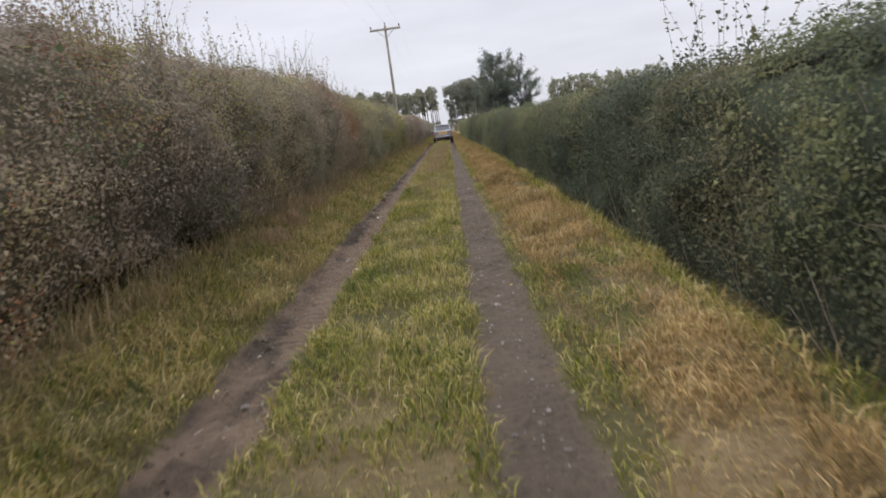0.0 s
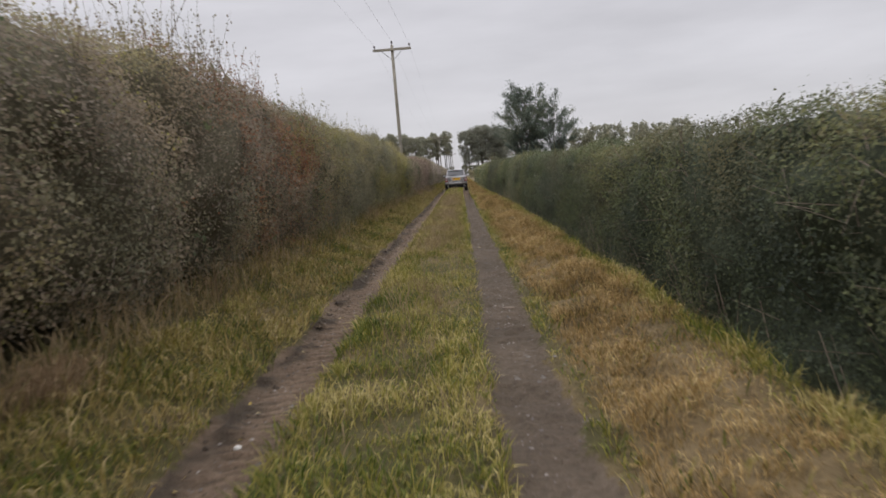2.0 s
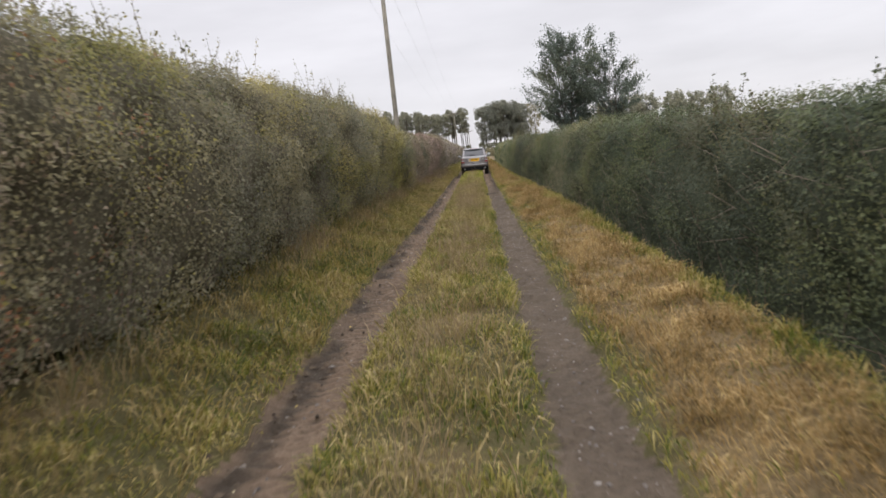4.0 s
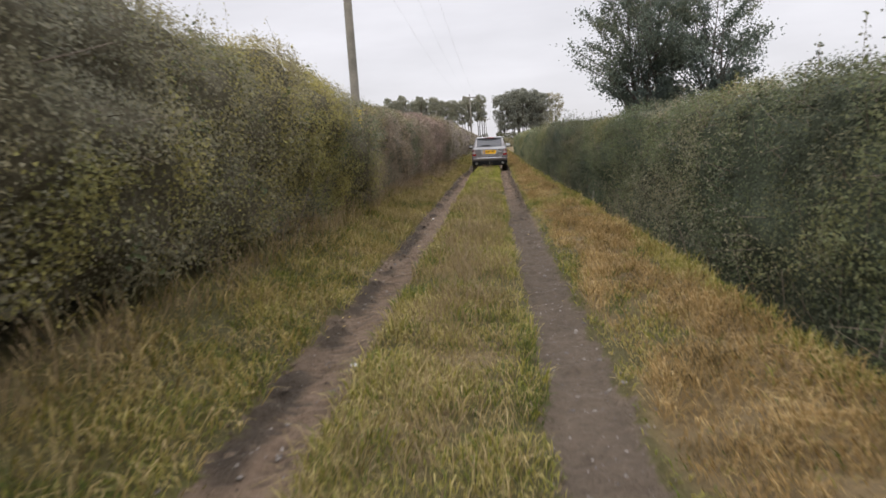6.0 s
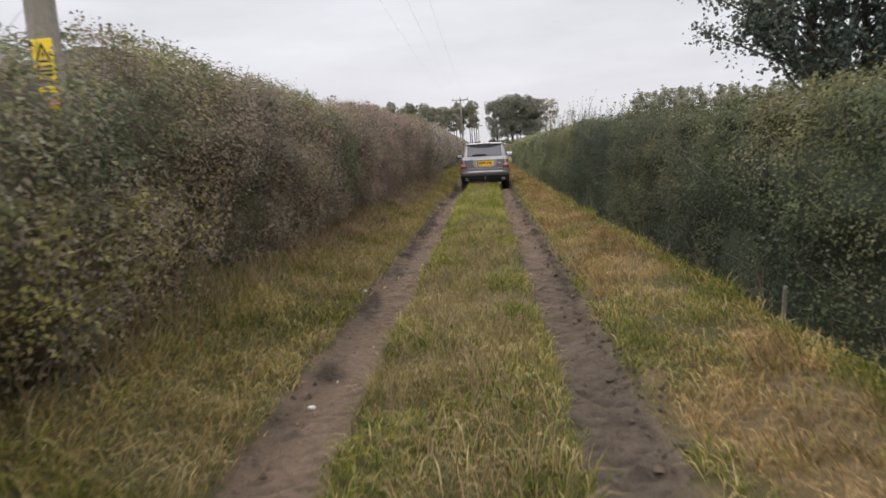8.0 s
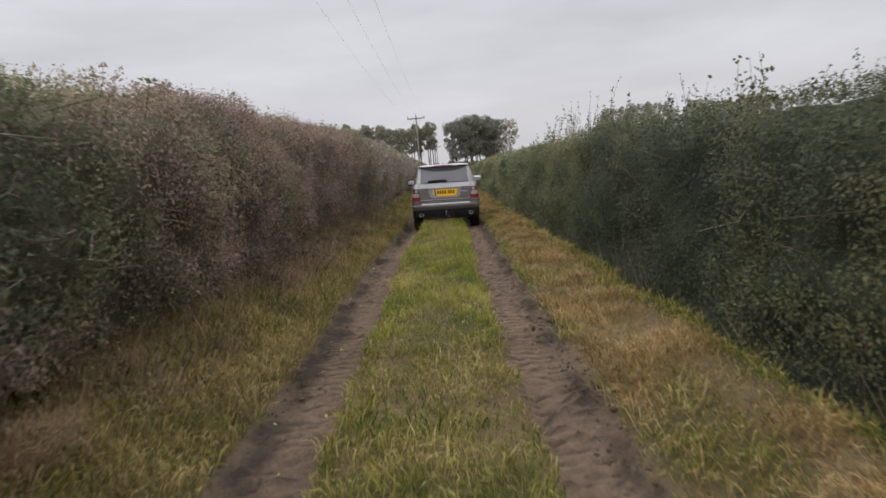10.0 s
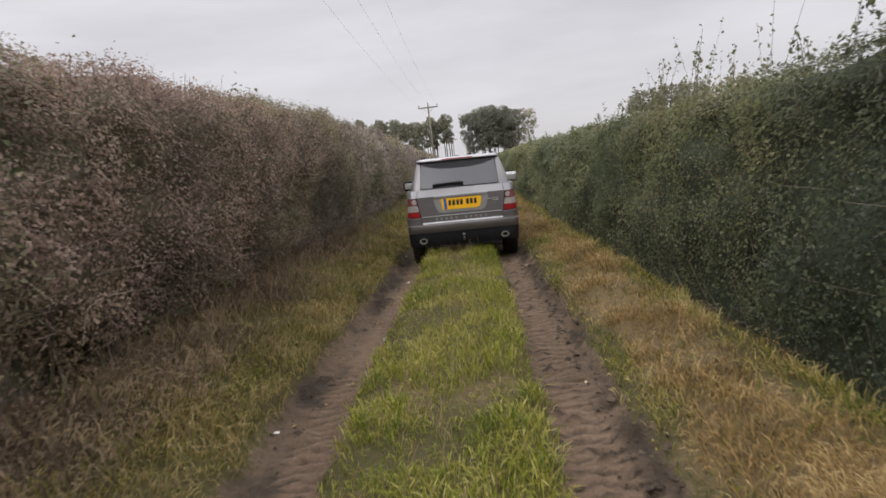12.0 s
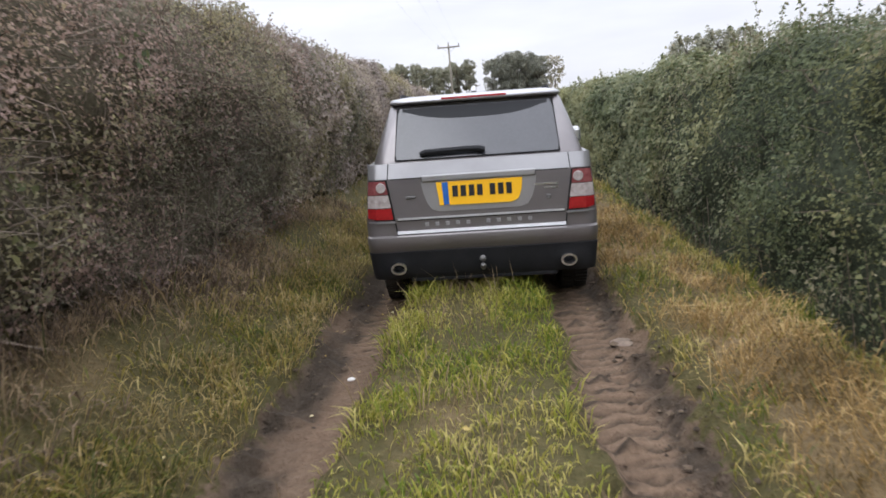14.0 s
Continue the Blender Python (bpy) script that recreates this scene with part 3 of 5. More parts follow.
        child("bramble_spray", raw_mesh("bramble_spray", v, q, [LEAF["green"]]), "pale green bramble leaves")
    # shoots above the top, each with leaves
    n = int((y1 - y0) * shoots * (3.4 if side["sign"] < 0 else 2.6))
    if n:
        y, s = rng.uniform(y0, y1, n), rng.uniform(0.5, 0.74, n)
        tuft = 0 * y
        if side["sign"] > 0:
            tuft = np.exp(-(((y - 67.6) / 1.5) ** 2)) + 0.55 * np.exp(-(((y - 8.0) / 2.0) ** 2)) + 0.6 * np.exp(-(((y - 38.9) / 1.3) ** 2)) + 0.7 * np.exp(-(((y - 53.0) / 1.0) ** 2)) + 0.5 * np.exp(-(((y - 58.8) / 1.6) ** 2)) + 1.2 * np.exp(-(((y - 63.8) / 0.7) ** 2)) + 0.5 * np.exp(-(((y - 65.0) / 1.2) ** 2))
        keep = rng.uniform(0, 1, n) < 0.15 + 1.2 * step(0.42, 0.62, fnoise(y * 0.5, y * 0 + 2, 151 + side["sign"], 2)) * (0.55 if side["sign"] > 0 else 1) + tuft
        tuft = tuft[keep]
        y, s = y[keep], s[keep]
        n = len(y)
        a, nr = surface(side, y, s)
        tall = shoot_len * rng.gamma(3.0, 0.34, n).clip(0.25, 2.4 if side["sign"] < 0 else 1.7) * (0.75 + 0.8 * tuft if side["sign"] > 0 else 1)
        b = a + np.stack([rng.normal(0, 0.2, n) * tall, rng.normal(0, 0.26, n) * tall, tall], 1)
        r = rng.uniform(0.003, 0.005, n)
        v1, q1 = twig_arrays(a - (b - a) * 0.3, b, r, r * 0.4)
        m = 14
        f = rng.uniform(0.0, 1.05, (n, m))
        c = (a[:, None] + (b - a)[:, None] * f[..., None]).reshape(-1, 3) + rng.normal(0, 0.022, (n * m, 3))
        v2, q2 = leaf_arrays(c, rng.normal(0, 1, (n * m, 3)) + np.array([0, -0.2, 0.5]), (1.45 if side["sign"] < 0 else 1.75) * size * (1 + big) * rng.uniform(0.55, 1.1, n * m))
        idx = np.concatenate([np.full(len(q1), 2), (rng.uniform(0, 1, len(q2)) < share).astype(int)])
        child("shoot_growth", raw_mesh("shoots", np.concatenate([v1, v2]), np.concatenate([q1, q2 + len(v1)]), [LEAF[main], LEAF[second], M_TWIG], idx), "upright leafy shoots above the hedge top")
    return root


G_L, G_R = "hedgerow along the banked verge", "hedgerow along the mown verge"
for y0, y1, main, second, share, dens, tw, sh, sl, label in (
    (-5, 7, "brown", "rust", 0.18, 700, 50, 6, 0.34, "brownish autumn hedge with upright shoots on a bank"),
    (7, 13, "brown", "lime", 0.22, 900, 45, 9, 0.4, "brown and yellow-green hedge with leafy shoots"),
    (13, 19.5, "olive", "brown", 0.45, 900, 45, 9, 0.42, "dull olive-green hedge with a feathery top"),
    (19.5, 23.5, "brown", "rust", 0.42, 900, 45, 6, 0.3, "hedge shrub with leaves turning rusty orange"),
    (23.5, 32, "olive", "lime", 0.3, 900, 40, 5, 0.28, "olive hedge with yellow-green patches"),
    (32, 40, "olive", "lime", 0.18, 950, 40, 5, 0.28, "dull olive hedge with yellowing leaves"),
    (40, 46.6, "lime", "olive", 0.5, 1000, 35, 2, 0.24, "bushy yellow-green hedge beside the wooden pole"),
    (46.6, 56, "brown", "green", 0.5, 900, 160, 1.6, 0.09, "trimmed brown and green hedge with a level top"),
    (56, 64, "purple", "olive", 0.35, 850, 260, 1.8, 0.08, "trimmed brown hedge with bare twigs showing"),
    (64, 75, "purple", "olive", 0.4, 850, 420, 2.2, 0.07, "purplish brown flailed hedge full of bare twigs"),
    (75, 100, "lit_brown", "olive", 0.25, 700, 40, 1, 0.14, "distant trimmed brown hedge of bare twigs, leaves paled as if better lit"),
    (100, 178, "lit_brown", "olive", 0.4, 120, 6, 0, 0.1, "far brown hedge closing in on the lane"),
):
    hedge_stretch(LEFT, y0, y1, main, second, share, label, dens * (2.95 if y0 < 70 else 1.75), (0.031 if y0 < 55 else 0.030) if y0 < 75 else (0.06 if y0 < 100 else 0.16), tw, sh, sl, 0.0, G_L)
for y0, y1, main, second, share, dens, tw, sh, sl, big, label in (
    (-5, 9, "deep", "green", 0.12, 800, 25, 3.5, 0.42, 0.3, "dark green hedge with broad leaves and tall sprigs"),
    (9, 17, "deep", "green", 0.3, 900, 30, 1.2, 0.16, 0.1, "dark green trimmed hedge with a level top"),
    (17, 28, "deep", "green", 0.45, 900, 35, 1.2, 0.14, 0.0, "trimmed dull green hedge with a level top"),
    (28, 40, "deep", "green", 0.45, 900, 35, 2.0, 0.3, 0.0, "trimmed dull green hedge with thin sprigs on top"),
    (40, 50, "green", "olive", 0.3, 900, 35, 1.2, 0.16, 0.0, "dense olive-green hedge, slightly overgrown"),
    (50, 57, "deep", "green", 0.35, 900, 30, 1.5, 0.2, 0.0, "dark green hedge at the foot of the tree"),
    (57, 65, "deep", "green", 0.35, 850, 25, 2.2, 0.27, 0.12, "dark green hedge with broad-leaved sprigs"),
    (65, 75, "green", "olive", 0.22, 850, 25, 4.0, 0.36, 0.15, "green leafy hedge with hazel-like sprigs"),
    (75, 108, "lit_green", "green", 0.25, 700, 12, 0.8, 0.16, 0.0, "distant trimmed green hedge, leaves paled as if better lit"),
):
    hedge_stretch(RIGHT, y0, y1, main, second, share, label, dens * (3.0 if y0 < 70 else 2.0), 0.030 if y0 < 75 else 0.065, tw, sh, sl, big, G_R)

# ---- grass of the lane ----
def spread(x0, x1, y0, y1, per_m2, seed, hay=0):
    n = int((x1 - x0) * (y1 - y0) * per_m2)
    x, y = rng.uniform(x0, x1, n), rng.uniform(y0, y1, n)
    mud, wet_shade, straw, z = zones(x, y)
    keep = rng.uniform(0, 1, n) > step(0.25, 0.8, mud + 0.35 * (fnoise(x * 9, y * 9, 23, 2) - 0.5))
    if hay:
        keep &= rng.uniform(0, 1, n) < (0.12 + 0.88 * straw if hay > 0 else 1 - 0.85 * straw)
    keep &= x < verge_edge(y) + 0.1
    keep &= rng.uniform(0, 1, n) > 0.8 * step(-1.6, -2.05, x + 0.5 * (fnoise(x * 1.5, y * 0.9, 301, 3) - 0.5)) * step(56, 63, y)
    clump = fnoise(x * 2.6, y * 2.6, seed, 3)
    keep &= rng.uniform(0, 1, n) < 0.35 + 1.1 * step(0.3, 0.6, clump)
    return x[keep], y[keep], clump[keep]


def lay_grass(name, label, x0, x1, material, per_m2, tall, lean, width, seed, flat=0.0, hay=0, ranges=((1.5, 74, 1.0), (74, 100, 0.35), (100, 160, 0.12))):
    xs, ys, cs, ws = [], [], [], []
    for a, b, f in ranges:
        x, y, c = spread(x0, x1, a, b, per_m2 * f, seed, hay)
        xs.append(x), ys.append(y), cs.append(c), ws.append(np.full(len(x), 1 / math.sqrt(f)))
    x, y, c, w = (np.concatenate(v) for v in (xs, ys, cs, ws))
    n = len(x)
    ln = tall * (0.55 + 0.9 * step(0.34, 0.72, c)) * rng.uniform(0.5, 1.3, n)
    ob = blades(name, x, y, ln, width * w * rng.uniform(0.7, 1.3, n), np.clip(rng.normal(lean, 0.26, n), 0.02, 0.99), material, flat=flat)
    return tagged(ob, label, "grass", kind="stuff")


lay_grass("grass_centre", "green and yellowing grass on the crown between the tracks", -0.68, 0.68, M_GRASS, 1550, 0.125, 0.88, 0.0092, 201, 0.0, 0, ((1.5, 57, 1.0),))
lay_grass("grass_fresh", "fresh green grass on the crown behind the car", -0.68, 0.68, M_FRESH, 1600, 0.125, 0.8, 0.0095, 207, 0.0, 0, ((56.5, 75, 1.0), (75, 100, 0.35), (100, 160, 0.12)))
lay_grass("grass_bank", "yellow-green grass beside the wheel track", -2.05, -0.95, M_GRASS, 1250, 0.115, 0.9, 0.0095, 202, ranges=((1.5, 13, 0.55), (13, 42, 1.0), (42, 76, 0.5), (76, 100, 0.35), (100, 160, 0.12)))
lay_grass("grass_foot", "rough tan and green grass on the bank and at the hedge foot", -2.55, -1.0, M_VERGE, 900, 0.17, 0.88, 0.009, 206, ranges=((1.5, 13, 0.9), (13, 42, 0.45), (42, 76, 0.95), (76, 100, 0.35)))
lay_grass("grass_mown", "short green grass along the mown verge", 1.1, 2.45, M_GRASS, 1050, 0.11, 0.84, 0.0095, 203, hay=-1)
lay_grass("grass_edge", "longer green grass at the edge of the mown verge", 2.15, 2.5, M_GRASS, 1000, 0.13, 0.7, 0.009, 204)
lay_grass("straw", "tan cut hay lying on the mown verge", 1.2, 2.4, M_STRAW, 1900, 0.19, 0.95, 0.0065, 205, flat=0.86, hay=1)


M_DEADGRASS = foliage("dead_verge_grass", [(0.13, 0.10, 0.04), (0.21, 0.16, 0.065), (0.29, 0.22, 0.095), (0.38, 0.29, 0.14)], 1.3, 0.7, 0.9, 0.3)
lay_grass("dead_grass", "matted dead tan grass over the banked verge", -2.3, -1.1, M_DEADGRASS, 750, 0.2, 0.92, 0.0075, 208, flat=0.6, ranges=((1.5, 13, 0.9), (13, 44, 0.3), (44, 76, 1.0)))

lay_grass("crown_hay", "dry tan grass lying along the crown of the lane", -0.52, 0.52, M_DEADGRASS, 620, 0.22, 0.88, 0.0075, 209, flat=0.4, ranges=((22, 34, 0.5), (34, 53, 1.0)))


def dry_stalks():
    xs, ys = rng.uniform(-2.45, -1.9, 9000), rng.uniform(1.5, 76, 9000)
    keep = rng.uniform(0, 1, 9000) < 0.6 * step(0.45, 0.62, fnoise(xs * 0.8, ys * 0.35, 221, 2)) * step(-1.6, -2.1, xs)
    x, y = xs[keep], ys[keep]
    n = len(x)
    ob = blades("dry_stalks", x, y, rng.uniform(0.2, 0.55, n), rng.uniform(0.004, 0.009, n), np.clip(rng.normal(0.5, 0.2, n), 0.05, 0.9), M_DEADSTEM)
    tagged(ob, "dead tan stalks leaning at the hedge foot", "weeds", kind="stuff")
    # rank weeds and long grass under the overhang
    n = 7000
    x, y = rng.uniform(-2.75, -1.95, n), rng.uniform(1.5, 76, n)
    c = fnoise(x * 1.4, y * 0.9, 225, 3)
    keep = rng.uniform(0, 1, n) < (0.15 + 1.1 * step(0.42, 0.6, c)) * (1 - 0.75 * step(46, 54, y))
    x, y, c = x[keep], y[keep], c[keep]
    n = len(x)
    ob = blades("rank_weeds", x, y, (0.2 + 0.42 * c) * rng.uniform(0.45, 1.1, n), rng.uniform(0.007, 0.016, n), np.clip(rng.normal(0.55, 0.22, n), 0.05, 0.95), M_WEED)
    tagged(ob, "rank brown and olive weeds under the hedge", "weeds", kind="stuff")
    x, y = rng.normal(0.02, 0.24, 17000).clip(-0.55, 0.55), rng.uniform(1.5, 78, 17000)
    drift = fnoise(x * 1.5, y * 0.6, 231, 2)
    keep = rng.uniform(0, 1, 17000) < 0.12 + 0.9 * step(0.43, 0.6, drift) * (0.25 + 0.75 * step(12, 22, y)) * (1 - 0.8 * step(52, 60, y))
    x, y = x[keep], y[keep]
    n = len(x)
    ob = blades("seed_stems", x, y, rng.uniform(0.16, 0.36, n), rng.uniform(0.0045, 0.008, n), np.clip(rng.normal(0.55, 0.2, n), 0.05, 0.95), M_DEADSTEM)
    tagged(ob, "pale seeding grass stems along the crown", "grass", kind="stuff")


dry_stalks()


def pebbles(name, label, category, x, y, size, material, lift):
    """Lumps: squashed octahedra joined into one heap."""
    n = len(x)
    z = height_at(x, y) + lift * size
    c = np.stack([x, y, z], 1)
    unit = np.array([[1, 0, 0], [0, 1, 0], [-1, 0, 0], [0, -1, 0], [0, 0, 0.6], [0, 0, -0.6]], float)
    a = rng.uniform(0, 6.28, n)
    ca, sa = np.cos(a), np.sin(a)
    v = unit[None] * rng.uniform(0.6, 1.25, (n, 6, 1)) * size[:, None, None]
    v = np.stack([v[..., 0] * ca[:, None] - v[..., 1] * sa[:, None], v[..., 0] * sa[:, None] + v[..., 1] * ca[:, None], v[..., 2]], -1) + c[:, None]
    f = np.array([[0, 1, 4], [1, 2, 4], [2, 3, 4], [3, 0, 4], [1, 0, 5], [2, 1, 5], [3, 2, 5], [0, 3, 5]], np.int32)
    tri = (np.arange(n, dtype=np.int32)[:, None, None] * 6 + f[None]).reshape(-1, 3)
    return tagged(new(name, raw_mesh(name, v.reshape(-1, 3), tri, [material])), label, category, kind="stuff")


n = 7500
px = np.where(rng.uniform(0, 1, n) < 0.35, left_rut(np.zeros(n)) + rng.normal(0, 0.16, n), right_rut(np.zeros(n)) + rng.normal(0.02, 0.2, n))
pebbles("rut_gravel", "small grey-brown stones pressed into the wheel tracks", "gravel", px, rng.uniform(1.5, 46, n), rng.gamma(2.0, 0.0036, n).clip(0.004, 0.034), M_STONE, 0.1)
n = 7000
px = np.where(rng.uniform(0, 1, n) < 0.5, left_rut(np.zeros(n)) - 0.2 + rng.normal(0, 0.11, n), right_rut(np.zeros(n)) + 0.2 + rng.normal(0, 0.08, n))
py = np.where(px < 0, rng.uniform(1.5, 74, n), rng.uniform(46, 74, n))
px = px + np.where(px < 0, left_rut(py) - left_rut(np.zeros(n)), right_rut(py) - right_rut(np.zeros(n)))
pebbles("mud_clods", "dark crumbled clods thrown out by tyres", "mud", px, py, rng.gamma(2.0, 0.0062, n).clip(0.006, 0.042), M_CLOD, 0.05)


def debris():
    """Brown chopped twigs and leaves lying between the flailed hedge and the grass."""
    n = 80000
    x, y = rng.uniform(-2.6, -1.35, n), rng.uniform(50, 76, n)
    keep = rng.uniform(0, 1, n) < step(-1.5, -2.1, x) * step(50, 58, y) * step(0.3, 0.55, fnoise(x * 1.5, y * 0.9, 301, 3))
    x, y = x[keep], y[keep]
    n = len(x)
    ob = blades("hedge_litter", x, y, rng.uniform(0.06, 0.3, n), rng.uniform(0.004, 0.014, n), np.clip(rng.normal(0.9, 0.15, n), 0.3, 0.99), M_LITTER, flat=0.6, sink=-0.02)
    tagged(ob, "chopped brown twigs and dead leaves below the hedge", "debris", kind="stuff")


debris()


def lump(name, x, y, w, d, h, material, label, category, seed):
    """One worn stone, half sunk in the ground."""
    bm = bmesh.new()
    bmesh.ops.create_icosphere(bm, subdivisions=2, radius=0.5)
    r = np.random.default_rng(seed)
    for v in bm.verts:
        k = 0.82 + 0.3 * r.uniform()
        v.co = Vector((v.co.x * w * k, v.co.y * d * k, v.co.z * h * k))
    root = part(name, bm, material, None, "", 40)
    root.location = (x, y, float(height_at(np.array([x]), np.array([y]))[0]) + h * (0.02 if name == "stone" else 0.3))
    return tagged(root, label, category, "pale stones in the wheel track" if name == "stone" else "white chips along the track")


for k, (x, y, w, d) in enumerate(((0.94, 17.5, 0.16, 0.09), (1.02, 70.2, 0.14, 0.16), (1.16, 70.05, 0.2, 0.2), (-0.86, 12.2, 0.07, 0.05), (-0.82, 11.4, 0.06, 0.05))):
    lump("stone", x, y, w, d, 0.032, M_PALESTONE, "flat pale stone pressed into the muddy track", "stone", 500 + k)


M_CHALK = grained("white_chalk", (0.42, 0.40, 0.37), (0.68, 0.66, 0.62), 20.0, 0.8, 0.3, 80.0)
for k, (x, y, w, d) in enumerate(((-0.68, 37.3, 0.07, 0.05), (-0.55, 33.9, 0.06, 0.045), (-0.94, 47.3, 0.06, 0.04), (-1.18, 63.4, 0.06, 0.045), (-0.72, 66.05, 0.05, 0.045), (-0.66, 9.0, 0.06, 0.04), (-0.88, 14.0, 0.05, 0.035), (-0.95, 68.1, 0.05, 0.04), (-0.76, 69.7, 0.06, 0.045), (-1.19, 50.8, 0.06, 0.05))):
    lump("chalk_chip", x, y, w, d, 0.03, M_CHALK, "small white chalk stone lying by the track", "stone", 540 + k)


def stake():
    root = empty("wooden_stake", pose(2.66, 49.0, -0.25, 3, 2, 0), "short grey wooden stake at the verge edge", "post")
    bm = slab(-0.016, 0.016, -0.014, 0.014, -0.1, 0.44, 0.004, 1)
    part("post", bm, M_POLE, root)


stake()


# ---- dry growth and litter on the verge ----
M_HEAP = foliage("dead_clippings", [(0.20, 0.13, 0.075), (0.29, 0.20, 0.115), (0.38, 0.27, 0.165)], 2.0, 0.8, 0.9, 0.2)
M_CHIP = foliage("fallen_leaves", [(0.30, 0.20, 0.05), (0.46, 0.36, 0.12), (0.55, 0.48, 0.30)], 5.0, 0.6, 1.0, 0.2)


def dry_canes(x, y, count, tall, lean_y, seed):
    """A sheaf of dead canes leaning out of the hedge foot, with side sprays."""
    r = np.random.default_rng(seed)
    z = float(height_at(np.array([x]), np.array([y]))[0])
    root = empty("dry_cane_clump", pose(x, y, z), "clump of dead tan canes leaning from the hedge foot", "weeds", "dead cane clumps")
    for k in range(count):
        bm = bmesh.new()
        a = Vector((r.normal(0, 0.09), r.normal(0, 0.16), -0.03))
        h = tall * r.uniform(0.5, 1.0)
        tip = a + Vector((r.normal(0.05, 0.12) * h, (lean_y + r.normal(0, 0.22)) * h, h))
        mid = a.lerp(tip, 0.5) + Vector((r.normal(0, 0.02), -0.05 * lean_y * h, 0.06 * h))
        tube(bm, [a, mid, tip], [0.006, 0.005, 0.0025], 4, False)
        for j in range(3):
            p = mid.lerp(tip, r.uniform(0, 0.9))
            tube(bm, [p, p + Vector((r.normal(0, 0.07), r.normal(0.02, 0.09), r.uniform(0.0, 0.12)))], [0.003, 0.0015], 3, False)
        part("cane", bm, M_DEADSTEM, root)
    return root


CANES = ((-2.12, 12.5, 26, 0.62, 0.55), (-2.22, 15.2, 8, 0.5, 0.2), (-2.2, 17.4, 10, 0.55, 0.1), (-2.25, 22.0, 7, 0.5, 0.2), (-2.25, 44.5, 8, 0.5, 0.1), (-2.2, 53.3, 6, 0.4, 0.5))
for k, (x, y, count, tall, lean_y) in enumerate(CANES):
    dry_canes(x, y, count, tall, lean_y, 700 + k)


def clipping_heap(x, y, w, d, h, seed):
    """A low heap of dead clippings."""
    n = 900
    px, py = x + rng.normal(0, w * 0.4, n), y + rng.normal(0, d * 0.4, n)
    top = h * np.exp(-(((px - x) / w) ** 2) - (((py - y) / d) ** 2))
    ob = blades("clipping_heap", px, py, rng.uniform(0.12, 0.34, n), rng.uniform(0.003, 0.007, n), np.clip(rng.normal(0.9, 0.15, n), 0.3, 0.99), M_HEAP, flat=0.6)
    co = np.empty(n * 12, np.float32)
    ob.data.vertices.foreach_get("co", co)
    co = co.reshape(n, 4, 3)
    co[:, :, 2] += (top * rng.uniform(0.2, 1.0, n))[:, None]
    ob.data.vertices.foreach_set("co", co.ravel())
    ob.data.update()
    return tagged(ob, "low heap of dead tan clippings on the verge", "debris", "heaps of clippings", kind="stuff")


HEAPS = ((-1.98, 11.8, 0.24, 0.5, 0.14), (-1.9, 10.4, 0.28, 0.4, 0.07), (-2.05, 14.2, 0.2, 0.6, 0.1), (-2.0, 54.4, 0.25, 0.5, 0.08))
for k, (x, y, w, d, h) in enumerate(HEAPS):
    clipping_heap(x, y, w, d, h, 720 + k)


def fallen_leaves():
    n = 280
    x = np.concatenate([rng.normal(-1.0, 0.2, n // 2), rng.uniform(-2.2, 1.2, n - n // 2)])
    y = rng.uniform(2, 74, n)
    z = height_at(x, y) + 0.012 + 0.05 * (zones(x, y)[0] < 0.4)
    v, q = leaf_arrays(np.stack([x, y, z], 1), np.stack([rng.normal(0, 0.3, n), rng.normal(0, 0.3, n), np.ones(n)], 1), rng.uniform(0.02, 0.048, n), 0.7, 0.1)
    tagged(new("fallen_leaves", raw_mesh("fallen_leaves", v, q, [M_CHIP])), "pale yellow fallen leaves scattered on the track", "leaves", kind="stuff")


fallen_leaves()

